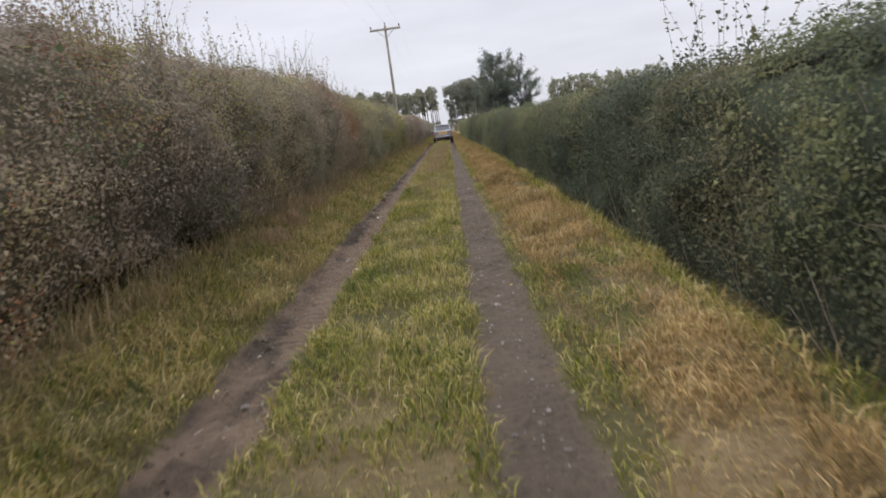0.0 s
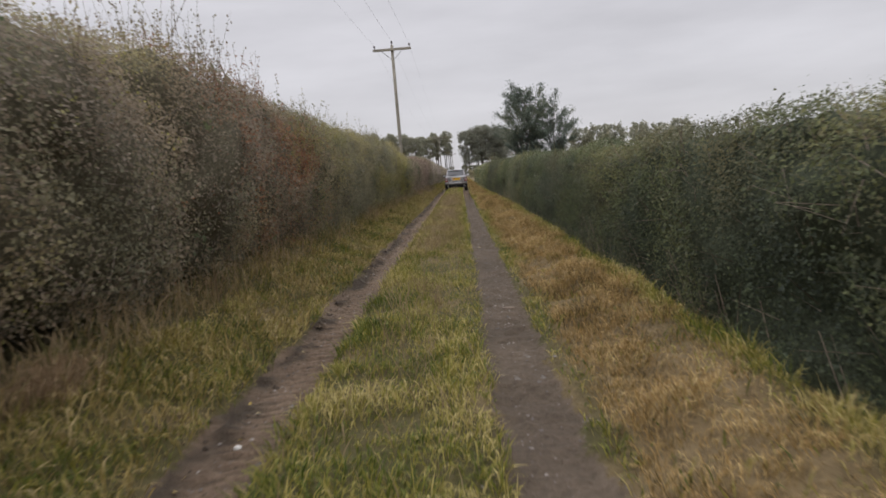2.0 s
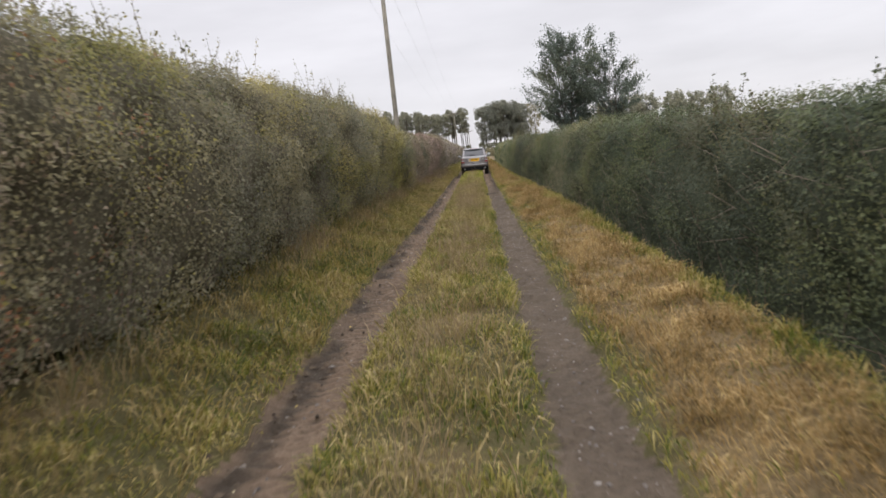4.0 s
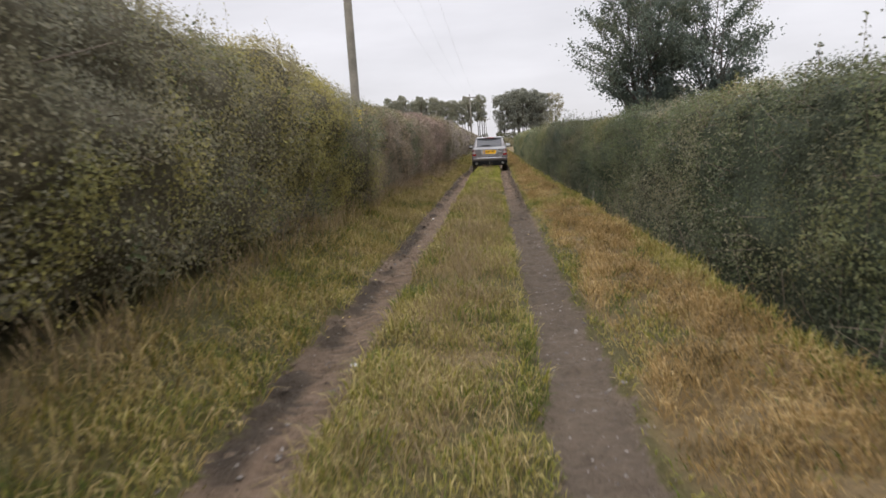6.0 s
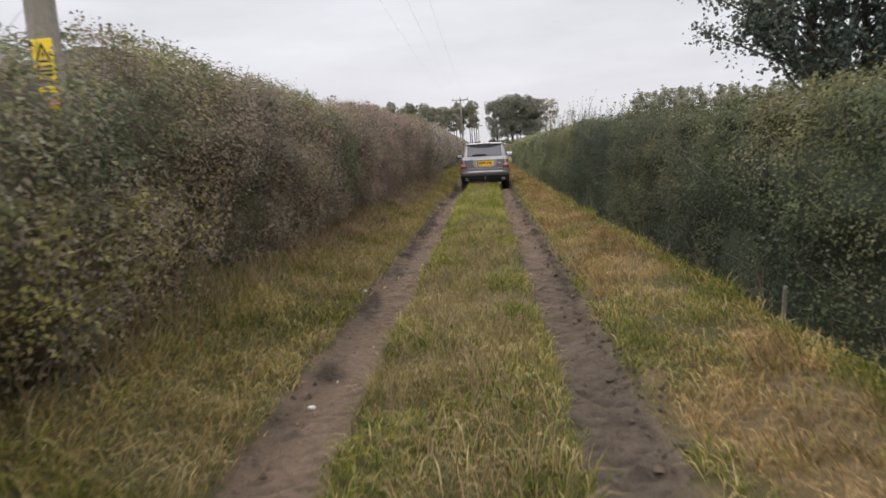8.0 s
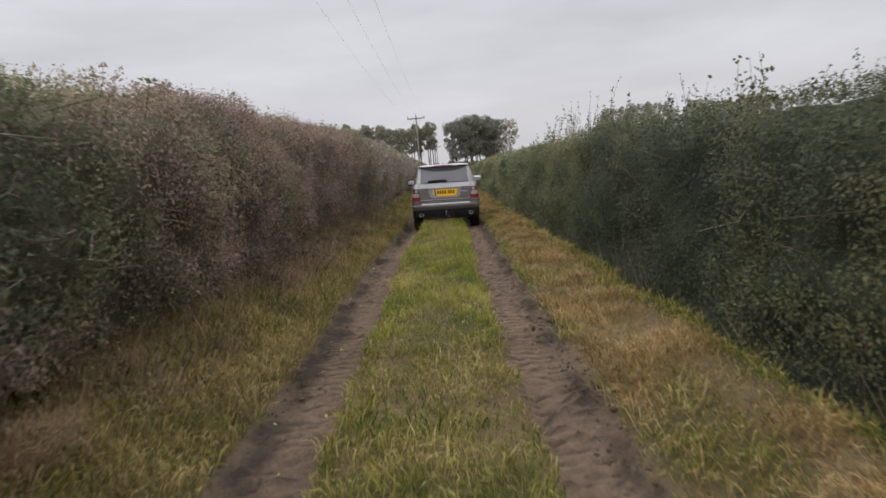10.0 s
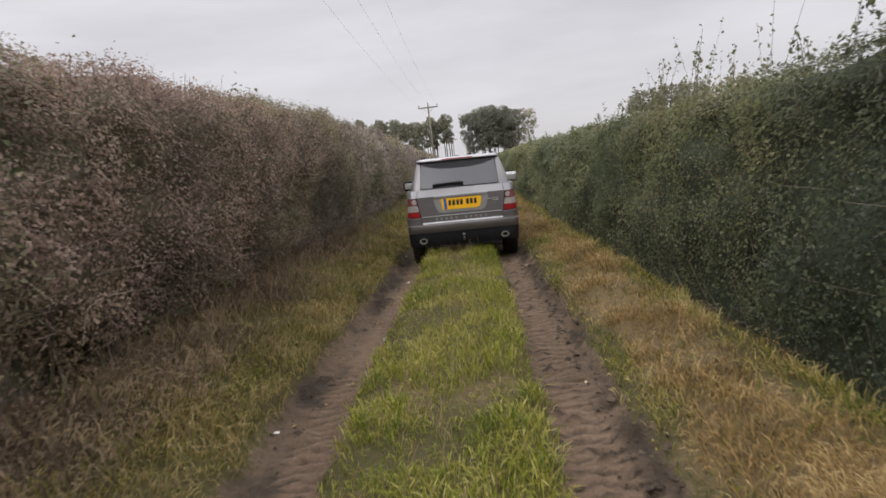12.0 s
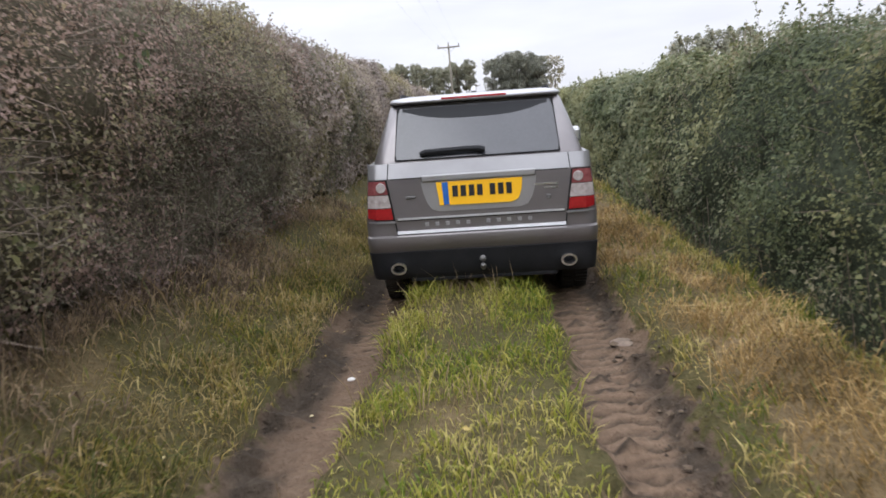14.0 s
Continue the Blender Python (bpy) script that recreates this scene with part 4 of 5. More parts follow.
# ---- trees ----
def tree(name, m, label, height, spread_r, crown_from, leaf_mat, leaves, leaf_size, trunk_r, stems, seed, category="tree", lobes=18, group="", fluff=1.0, boughs=()):
    """Tapered trunk with limbs, and a crown of many leaves gathered in uneven clumps."""
    r = np.random.default_rng(seed)
    root = empty(name, m, label, category, group)
    bm = bmesh.new()
    ends = []
    for k in range(stems):
        a = 6.283 * k / max(stems, 1) + r.uniform(-0.5, 0.5)
        out = spread_r * 0.28 * (stems > 1)
        top = Vector((math.cos(a) * out, math.sin(a) * out, height * r.uniform(0.78, 0.93)))
        pts = [Vector((math.cos(a) * 0.12 * (stems > 1), math.sin(a) * 0.12 * (stems > 1), -0.2))]
        for f in (0.2, 0.45, 0.7, 1.0):
            pts.append(Vector((top.x * f**1.2 + r.normal(0, 0.02 * height), top.y * f**1.2 + r.normal(0, 0.02 * height), top.z * f)))
        rr = trunk_r * (0.75 if stems > 1 else 1)
        tube(bm, pts, [rr * 1.15, rr, rr * 0.75, rr * 0.5, rr * 0.18], 7)
        for j in range(max(4, lobes // stems)):
            f = r.uniform(max(0.15, crown_from / height * 0.9), 0.95)
            base = pts[0].lerp(pts[-1], f) if stems == 1 else Vector([float(np.interp(f, (0, 0.2, 0.45, 0.7, 1), [p[i] for p in pts])) for i in range(3)])
            b = r.uniform(0, 6.283)
            rise = height * (r.uniform(0.05, 0.22) if fluff >= 1 else r.uniform(0.10, 0.30))
            reach = spread_r * r.uniform(0.45, 1.0) * math.sqrt(max(0.08, 1 - ((base.z + rise - crown_from) / (height - crown_from) * 1.7 - 0.75) ** 2 * 0.75))
            reach *= 0.22 + 0.78 * float(step(0.05, 0.7, (base.z + rise - crown_from) / (height - crown_from)))
            tip = base + Vector((math.cos(b) * reach, math.sin(b) * reach, rise))
            mid = base.lerp(tip, 0.5) + Vector((0, 0, height * 0.02 * r.normal()))
            q = rr * 0.32 * (1.1 - f)
            tube(bm, [base, mid, tip], [q + 0.008, q * 0.6 + 0.006, 0.006], 5, False)
            ends.append((mid, tip))
    for base, tip in boughs:
        base, tip = Vector(base), Vector(tip)
        mid = base.lerp(tip, 0.5) + Vector((0, 0, -0.04))
        tube(bm, [base, mid, tip], [0.03, 0.02, 0.006], 5, False)
        ends.append((mid, tip))
    part("trunk", bm, M_BARK, root, "", True)
    per = leaves // max(len(ends), 1)
    cs = []
    for mid, tip in ends:
        f = r.uniform(0.25, 1.12, per)
        d = np.array(tip - mid)
        size = np.linalg.norm(d) * 0.28 + 0.1
        cs.append(np.array(mid) + d * f[:, None] + r.normal(0, 1, (per, 3)) * size * fluff * np.array([0.62, 0.62, 0.5]) * r.uniform(0.2, 1.0, (per, 1)))
    c = np.concatenate(cs)
    c = c[c[:, 2] > crown_from * 0.85]
    n = len(c)
    v, q = leaf_arrays(c, r.normal(0, 1, (n, 3)) + np.array([0, 0, 0.5]), leaf_size * r.uniform(0.55, 1.3, n), 0.68)
    under(new("crown", raw_mesh("crown", v, q, [leaf_mat])), root)
    return root


M_DARKLEAF = foliage("dark_tree_leaves", [(0.083, 0.105, 0.094), (0.116, 0.143, 0.116), (0.165, 0.187, 0.138), (0.231, 0.231, 0.144)], 0.5, 0.6)
tree("lane_tree", pose(4.55, 52.0, 0.0), "dark green many-stemmed tree standing in the hedge", 5.75, 1.95, 1.15, M_DARKLEAF, 34000, 0.07, 0.075, 4, 5, lobes=130, fluff=0.85, boughs=(((0, 0, 2.0), (-1.0, 1.9, 2.95)), ((-0.1, 0.1, 2.6), (-1.75, 1.4, 3.95))))
tree("lane_tree", pose(6.1, 51.6, 0.0), "dark green young tree beside the larger one", 5.2, 1.75, 1.1, M_DARKLEAF, 20000, 0.07, 0.065, 3, 9, lobes=90, fluff=0.85)


def tall_tree(name, m, label, height, radius, crown_from, material, leaves, size, trunks, seed, group=""):
    """A tall tree of the far line: thin bare trunks under a full, uneven crown."""
    r = np.random.default_rng(seed)
    root = empty(name, m, label, "tree", group)
    for k in range(trunks):
        bm = bmesh.new()
        a = r.uniform(0, 6.28)
        o = radius * 0.5 * (k > 0) * r.uniform(0.6, 1.0)
        x, y = o * math.cos(a), o * math.sin(a)
        tube(bm, [(x, y, -3.0), (x * 1.05, y, height * 0.35), (x * 0.9 + r.normal(0, 0.3), y, height * 0.65), (x * 0.6, y, height * 0.92)], [0.2, 0.16, 0.11, 0.04], 6)
        for j in range(7):
            f = r.uniform(crown_from / height * 0.8, 0.85)
            b = r.uniform(0, 6.28)
            q = radius * r.uniform(0.5, 0.95)
            p = Vector((x, y, height * f))
            tube(bm, [p, p + Vector((q * 0.5 * math.cos(b), q * 0.5 * math.sin(b), 0.6)), p + Vector((q * math.cos(b), q * math.sin(b), 1.6))], [0.06, 0.04, 0.015], 4, False)
        part("trunk", bm, M_BARK, root, "", True)
    puffs = []
    for k in range(64):
        zf = r.uniform(0.0, 1.0) ** 0.75
        w = radius * math.sqrt(max(0.1, 1 - (abs(zf - 0.55) / 0.62) ** 2.2))
        b, q = r.uniform(0, 6.28), w * math.sqrt(r.uniform(0, 1)) * 0.85
        puffs.append((q * math.cos(b), q * math.sin(b), crown_from + (height - crown_from) * zf * 0.94, radius * r.uniform(0.2, 0.42)))
    per = leaves // len(puffs)
    cs = []
    for x, y, z, w in puffs:
        d = r.normal(size=(per, 3))
        d /= np.linalg.norm(d, axis=1, keepdims=True)
        cs.append(np.array([x, y, z]) + d * w * r.uniform(0.3, 1.0, (per, 1)) ** 0.5 * np.array([1, 1, 0.85]))
    c = np.concatenate(cs)
    v, q = leaf_arrays(c, r.normal(0, 1, c.shape) + np.array([0, 0, 0.4]), size * r.uniform(0.6, 1.2, len(c)))
    under(new("crown", raw_mesh("crown", v, q, [material])), root)
    return root


# far line of tall thin trees and the dense clump
proto = []
for k, (h, rad, cf) in enumerate(((19.0, 2.3, 8.2), (17.6, 2.0, 7.4), (18.4, 2.5, 8.8))):
    proto.append(tall_tree("far_tree", pose(-50 + 4.0 * k, 313, 0), "tall thin grey-green tree in a far row, paled for haze", h, rad, cf, M_FAR, 2700, 0.5, 2, 20 + k, "far row of trees"))
for k in range(19):
    copy_thing(proto[k % 3], pose(-38.5 + 1.95 * k + rng.uniform(-0.6, 0.6), 313 + rng.uniform(-8, 8), rng.uniform(-1.0, 0.4) + 1.6 * (k < 9), 0, 0, rng.uniform(0, 360)))
clump = []
for k, (h, rad, cf) in enumerate(((21.0, 4.6, 5.6), (20.6, 4.6, 5.2))):
    clump.append(tall_tree("clump_tree", pose(5.0 + 4.2 * k, 318, -1.5 + 1.4 * k), "full dark grey-green tree in a far clump, paled for haze", h, rad, cf, M_FARDARK, 7000, 0.54, 4, 40 + k, "far clump of trees"))
for k, (x, y) in enumerate(((13.0, 318), (16.6, 320), (20.4, 318), (11.0, 326), (18.6, 327))):
    copy_thing(clump[k % 2], pose(x, y, 0.4 - 0.04 * (x - 12.5) ** 2, 0, 0, rng.uniform(0, 360)))
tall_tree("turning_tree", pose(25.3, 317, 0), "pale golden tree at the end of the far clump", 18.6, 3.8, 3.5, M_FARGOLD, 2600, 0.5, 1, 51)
field = tree("field_tree", pose(29, 156, 0), "grey-green tree in the field beyond the hedge, paled for haze", 8.4, 2.9, 2.2, M_FAR, 3200, 0.42, 0.16, 1, 61, lobes=70, group="field trees", fluff=1.7)
for k, (x, y) in enumerate(((33, 158), (37.2, 154), (41.5, 157), (46, 156), (25.5, 157), (-34, 170), (-40, 176))):
    copy_thing(field, pose(x, y, -0.3 * (k % 3), 0, 0, rng.uniform(0, 360)))


M_LOWSCRUB = foliage("low_scrub_leaves", [(0.09, 0.095, 0.06), (0.13, 0.13, 0.085), (0.17, 0.155, 0.10)], 0.1, 0.8, 0.8)


def far_scrub():
    n = 9000
    x, y = rng.uniform(-60, 75, n), rng.uniform(300, 312, n)
    z = rng.uniform(0, 1, n) ** 0.8 * (2.4 + 2.6 * fnoise(x * 0.15, x * 0, 401, 3))
    keep = (np.abs(x - 0.2) > 1.6) | (z < 1.2)
    c = np.stack([x, y, z], 1)[keep]
    v, q = leaf_arrays(c, rng.normal(0, 1, c.shape), rng.uniform(0.5, 1.1, len(c)))
    tagged(new("far_scrub", raw_mesh("far_scrub", v, q, [M_LOWSCRUB])), "low dark scrub beneath the far trees", "bushes", kind="stuff")
    n = 12000
    x, y = np.concatenate([rng.uniform(2.6, 60, n)]), rng.uniform(168, 170, n)
    z = rng.uniform(0, 1, n) * (1.5 + 0.8 * fnoise(x * 0.4, x * 0, 402, 2))
    c = np.stack([x, y, z], 1)
    v, q = leaf_arrays(c, rng.normal(0, 1, c.shape), rng.uniform(0.2, 0.4, n))
    tagged(new("cross_hedge", raw_mesh("cross_hedge", v, q, [LEAF["olive"]])), "far field hedge crossing behind the lane's end", "hedge", kind="stuff")


far_scrub()

# ---- poles and wires ----
M_SIGNY = grained("yellow_sign_enamel", (0.72, 0.50, 0.02), (0.85, 0.62, 0.04), 8.0, 0.45, 0.0)
M_BLACK = grained("black_ink", (0.012, 0.012, 0.012), (0.03, 0.03, 0.03), 20.0, 0.5, 0.0)
M_REDW = grained("faded_red_sign", (0.45, 0.16, 0.10), (0.65, 0.45, 0.35), 30.0, 0.6, 0.0)
M_CERAMIC = grained("brown_ceramic", (0.035, 0.022, 0.018), (0.07, 0.045, 0.035), 10.0, 0.25, 0.0)
M_STEELD = grained("dull_steel", (0.10, 0.10, 0.10), (0.22, 0.21, 0.2), 12.0, 0.55, 0.1, metal=0.6)


M_ALU = grained("weathered_aluminium", (0.30, 0.30, 0.31), (0.45, 0.45, 0.46), 3.0, 0.5, 0.0, metal=0.3)


def power_pole(x, y, top, signs=False):
    root = empty("power_pole", pose(x, y, 0), "grey weathered wooden power pole with a crossarm" + (" and yellow sign" if signs else ""), "utility pole", "line of power poles")
    bm = bmesh.new()
    tube(bm, [(0, 0, -0.4), (0, 0, 1.5), (0, 0, top * 0.6), (0, 0, top)], [0.098, 0.094, 0.085, 0.075], 14)
    part("shaft", bm, M_POLE, root, "", True)
    part("crossarm", slab(-0.98, 0.98, -0.20, -0.085, top - 0.30, top - 0.18, 0.012), M_POLE, root)
    for k, s in enumerate((-0.9, 0.0, 0.9)):
        z = top - 0.18 if s else top
        bm = bmesh.new()
        yy = -0.14 if s else 0.0
        tube(bm, [(s, yy, z - 0.02), (s, yy, z + 0.06), (s, yy, z + 0.08), (s, yy, z + 0.13), (s, yy, z + 0.15), (s, yy, z + 0.2)], [0.012, 0.014, 0.05, 0.045, 0.06, 0.025], 10)
        part("insulator", bm, M_CERAMIC, root, "dark ceramic insulator")
    for s in (-1, 1):
        bm = bmesh.new()
        tube(bm, [(s * 0.55, -0.15, top - 0.28), (s * 0.05, -0.10, top - 0.75)], [0.014, 0.014], 6)
        part("brace", bm, M_STEELD, root)
    if signs:
        plate = part("warning_sign", slab(-0.03, 0.105, -0.102, -0.096, 2.08, 2.33, 0.003, 1), M_SIGNY, root, "yellow enamel warning sign with a black triangle")
        bm = bmesh.new()
        tri = [(0.037, 2.31), (-0.015, 2.19), (0.09, 2.19)]
        inner = [(0.037, 2.28), (0.004, 2.203), (0.071, 2.203)]
        o = [bm.verts.new((a, -0.1045, b)) for a, b in tri]
        i = [bm.verts.new((a, -0.1045, b)) for a, b in inner]
        for k in range(3):
            bm.faces.new((o[k], o[(k + 1) % 3], i[(k + 1) % 3], i[k]))
        bolt = [bm.verts.new((a, -0.1045, b)) for a, b in ((0.045, 2.265), (0.025, 2.232), (0.036, 2.232), (0.03, 2.206), (0.052, 2.242), (0.04, 2.242))]
        bm.faces.new(bolt)
        part("triangle_mark", bm, M_BLACK, plate)
        for zz in (2.165, 2.14, 2.115):
            part("text_bar", slab(-0.012, 0.088, -0.1055, -0.1025, zz - 0.007, zz + 0.007), M_BLACK, plate)
        low = part("number_sign", slab(-0.02, 0.10, -0.103, -0.097, 1.86, 2.05, 0.003, 1), M_SIGNY, root, "small faded yellow and red sign")
        part("red_band", slab(-0.015, 0.095, -0.1065, -0.1035, 1.93, 2.0), M_REDW, low)
        part("text_bar", slab(0.0, 0.08, -0.1065, -0.1035, 1.885, 1.91), M_BLACK, low)
    return root


POLES = [(-2.3, -34.0, 8.2), (-2.41, 47.4, 8.2), (-2.4, 130.0, 7.6), (-1.1, 212.0, 6.95)]
for k, (x, y, top) in enumerate(POLES):
    power_pole(x, y, top, k == 1)


def wire(dx, dz, dy):
    pts, bm = [], bmesh.new()
    for (x0, y0, t0), (x1, y1, t1) in zip(POLES, POLES[1:]):
        for i in range(24):
            f = i / 24
            pts.append((x0 + (x1 - x0) * f + dx, y0 + (y1 - y0) * f + dy, t0 + (t1 - t0) * f + dz - 1.1 * 4 * f * (1 - f)))
    x, y, t = POLES[-1]
    pts.append((x + dx, y + dy, t + dz))
    tube(bm, pts, [0.003] * len(pts), 5)
    w = empty("overhead_wire", pose(0, 0, 0), "thin dark overhead power wire strung between poles", "power line", "three power wires")
    part("conductor", bm, M_ALU, w)


for dx, dz, dy in ((-0.9, 0.02, -0.14), (0.0, 0.2, 0.0), (0.9, 0.02, -0.14)):
    wire(dx, dz, dy)

# ---- the grey four-by-four ahead ----
def paint(name, colour, rough=0.32, metal=0.55, dirt=0.3):
    m, nt, b = base_mat(name, rough, metal, 0.5)
    b.inputs["Coat Weight"].default_value, b.inputs["Coat Roughness"].default_value = 0.6, 0.12
    n1, n2 = noise_of(nt, 2.2, 6.0), noise_of(nt, 45.0, 3.0)
    r = ramp_of(nt, [tuple(c * 0.82 for c in colour), colour], [0.35, 0.65])
    nt.links.new(n1.outputs[0], r.inputs[0])
    co = nt.nodes.new("ShaderNodeTexCoord")
    sp = nt.nodes.new("ShaderNodeSeparateXYZ")
    nt.links.new(co.outputs["Object"], sp.inputs[0])
    # road film splashed on the lower panels
    low = nt.nodes.new("ShaderNodeMapRange")
    low.inputs["From Min"].default_value, low.inputs["From Max"].default_value = 1.0, 0.3
    low.inputs["To Max"].default_value = dirt
    nt.links.new(sp.outputs["Z"], low.inputs["Value"])
    f = math_of(nt, "MULTIPLY", low.outputs[0], math_of(nt, "ADD", n2.outputs[0], 0.4))
    mx = nt.nodes.new("ShaderNodeMix")
    mx.data_type = "RGBA"
    mx.inputs["B"].default_value = (0.13, 0.105, 0.085, 1)
    nt.links.new(f, mx.inputs["Factor"])
    nt.links.new(r.outputs[0], mx.inputs["A"])
    nt.links.new(mx.outputs["Result"], b.inputs["Base Color"])
    nt.links.new(math_of(nt, "ADD", math_of(nt, "MULTIPLY", f, 0.8), rough), b.inputs["Roughness"])
    return m


M_PAINT = paint("grey_metallic_paint", (0.19, 0.175, 0.175))
# paler copy of the body grey: sky reflection as colour; silver trim too
M_SILVER_SHEEN = paint("silver_sky_sheen_paint", (0.38, 0.375, 0.38), 0.3, 0.6, 0.1)
M_PLASTIC = grained("black_bumper_plastic", (0.012, 0.0125, 0.014), (0.026, 0.026, 0.028), 4.0, 0.8, 0.15, 90.0, spec=0.2)
M_GLASSD = grained("dark_privacy_glass", (0.026, 0.027, 0.031), (0.04, 0.041, 0.046), 1.5, 0.16, 0.0, spec=0.75)
M_REFLBAND = grained("dark_reflection_band", (0.006, 0.0065, 0.008), (0.010, 0.011, 0.013), 1.5, 0.55, 0.0, spec=0.25)
M_TYRE = grained("muddy_tyre_rubber", (0.018, 0.018, 0.018), (0.06, 0.05, 0.042), 5.0, 0.85, 0.4, 50.0)
M_RIM = grained("alloy_rim", (0.35, 0.35, 0.36), (0.5, 0.5, 0.5), 6.0, 0.35, 0.0, metal=0.9)
M_CHROME = grained("bright_chrome", (0.7, 0.7, 0.7), (0.85, 0.85, 0.85), 8.0, 0.28, 0.0, metal=1.0)
M_LAMPRED = grained("red_lamp_lens", (0.20, 0.009, 0.011), (0.31, 0.016, 0.018), 15.0, 0.15, 0.0, spec=0.6)
M_LAMPCLEAR = grained("clear_lamp_lens", (0.26, 0.22, 0.21), (0.44, 0.40, 0.38), 25.0, 0.15, 0.0, spec=0.7)
M_LAMPPINK = grained("pinkish_lamp_lens", (0.15, 0.035, 0.037), (0.25, 0.085, 0.085), 25.0, 0.15, 0.0, spec=0.7)
M_TRIM = grained("bright_satin_trim", (0.52, 0.52, 0.53), (0.66, 0.66, 0.67), 8.0, 0.38, 0.0, metal=0.7)
M_PLATE = grained("yellow_number_plate", (0.80, 0.42, 0.012), (0.90, 0.50, 0.02), 6.0, 0.4, 0.0)
M_BLUE = grained("blue_plate_band", (0.02, 0.09, 0.32), (0.03, 0.13, 0.42), 6.0, 0.4, 0.0)
M_DARKGAP = grained("shut_line_shadow_gap", (0.008, 0.008, 0.008), (0.015, 0.015, 0.015), 6.0, 0.9, 0.0)


def corner(x, half, r):
    d = abs(x) - (half - r)
    return 0.0 if d <= 0 else r - math.sqrt(max(r * r - d * d, 0))


def arch(cy, r, z0, n=10):
    a0 = math.asin((z0 - 0.39) / r)
    return [(cy + r * math.cos(t), 0.39 + r * math.sin(t)) for t in (a0 + (math.pi - 2 * a0) * k / n for k in range(n + 1))]


def lower_body(profile, half, slices, r_rear, r_front, length):
    """A side profile carried across the car, its ends drawn in round the corners."""
    bm = bmesh.new()
    rings = []
    for x in slices:
        ring = []
        for y, z in profile:
            wr = max(0.0, 1 - y / 1.0) if y < 1.0 else 0.0
            wf = max(0.0, 1 - (length - y) / 1.2) if y > length - 1.2 else 0.0
            yy = y + corner(x, half, r_rear) * wr - corner(x, half, r_front) * wf
            # sides lean in a little towards the belt
            k = 1 - 0.045 * max(0.0, (z - 0.75) / 0.5) * (abs(x) / half) - 0.02 * max(0.0, (0.6 - z) / 0.3)
            ring.append(bm.verts.new((x * k, yy, z)))
        rings.append(ring)
    n = len(profile)
    for a, b in zip(rings, rings[1:]):
        for k in range(n):
            bm.faces.new((a[k], a[(k + 1) % n], b[(k + 1) % n], b[k]))
    bm.faces.new(rings[0])
    bm.faces.new(rings[-1])
    return bm


def rounded_ring(bm, half, y0, y1, r, z, n=6):
    out = []
    for cx, cy, a0 in ((half - r, y0 + r, -90), (half - r, y1 - r, 0), (-half + r, y1 - r, 90), (-half + r, y0 + r, 180)):
        for k in range(n + 1):
            a = radians(a0 + 90 * k / n)
            out.append(bm.verts.new((cx + r * math.cos(a), cy + r * math.sin(a), z)))
    return out


def stack(rings_spec):
    bm = bmesh.new()
    rings = [rounded_ring(bm, *s) for s in rings_spec]
    n = len(rings[0])
    for a, b in zip(rings, rings[1:]):
        for k in range(n):
            bm.faces.new((a[k], a[(k + 1) % n], b[(k + 1) % n], b[k]))
    bm.faces.new(rings[0][::-1])
    bm.faces.new(rings[-1])
    return bm


def rear_y(z):
    """How far forward the rear face stands at height z."""
    return float(np.interp(z, [0.3, 0.42, 0.6, 0.68, 1.12, 1.25, 1.70, 1.76], [0.13, 0.09, 0.0, 0.05, 0.06, 0.09, 0.33, 0.40]))


def rear_panel(pts, lift, thick=0.012, half=0.945, r=0.10):
    """A panel of the rear laid on its curve: an outline in x and z, with thickness."""
    bm = bmesh.new()
    f = [bm.verts.new((x, rear_y(z) + corner(x, half, r) - lift, z)) for x, z in pts]
    b = [bm.verts.new((x, rear_y(z) + corner(x, half, r) - lift + thick, z)) for x, z in pts]
    n = len(pts)
    bm.faces.new(f)
    bm.faces.new(b[::-1])
    for k in range(n):
        bm.faces.new((f[k], b[k], b[(k + 1) % n], f[(k + 1) % n]))
    return bm


def side_glass(sign, pts, lift=0.006):
    """A side window on the leaning flank: an outline in y and z."""
    bm = bmesh.new()
    hw = lambda z: float(np.interp(z, [1.20, 1.25, 1.69], [0.885, 0.865, 0.725]))  # noqa: E731
    o = [bm.verts.new((sign * (hw(z) + lift), y, z)) for y, z in pts]
    i = [bm.verts.new((sign * (hw(z) - 0.01), y, z)) for y, z in pts]
    n = len(pts)
    bm.faces.new(o)
    bm.faces.new(i[::-1])
    for k in range(n):
        bm.faces.new((o[k], i[k], i[(k + 1) % n], o[(k + 1) % n]))
    return bm


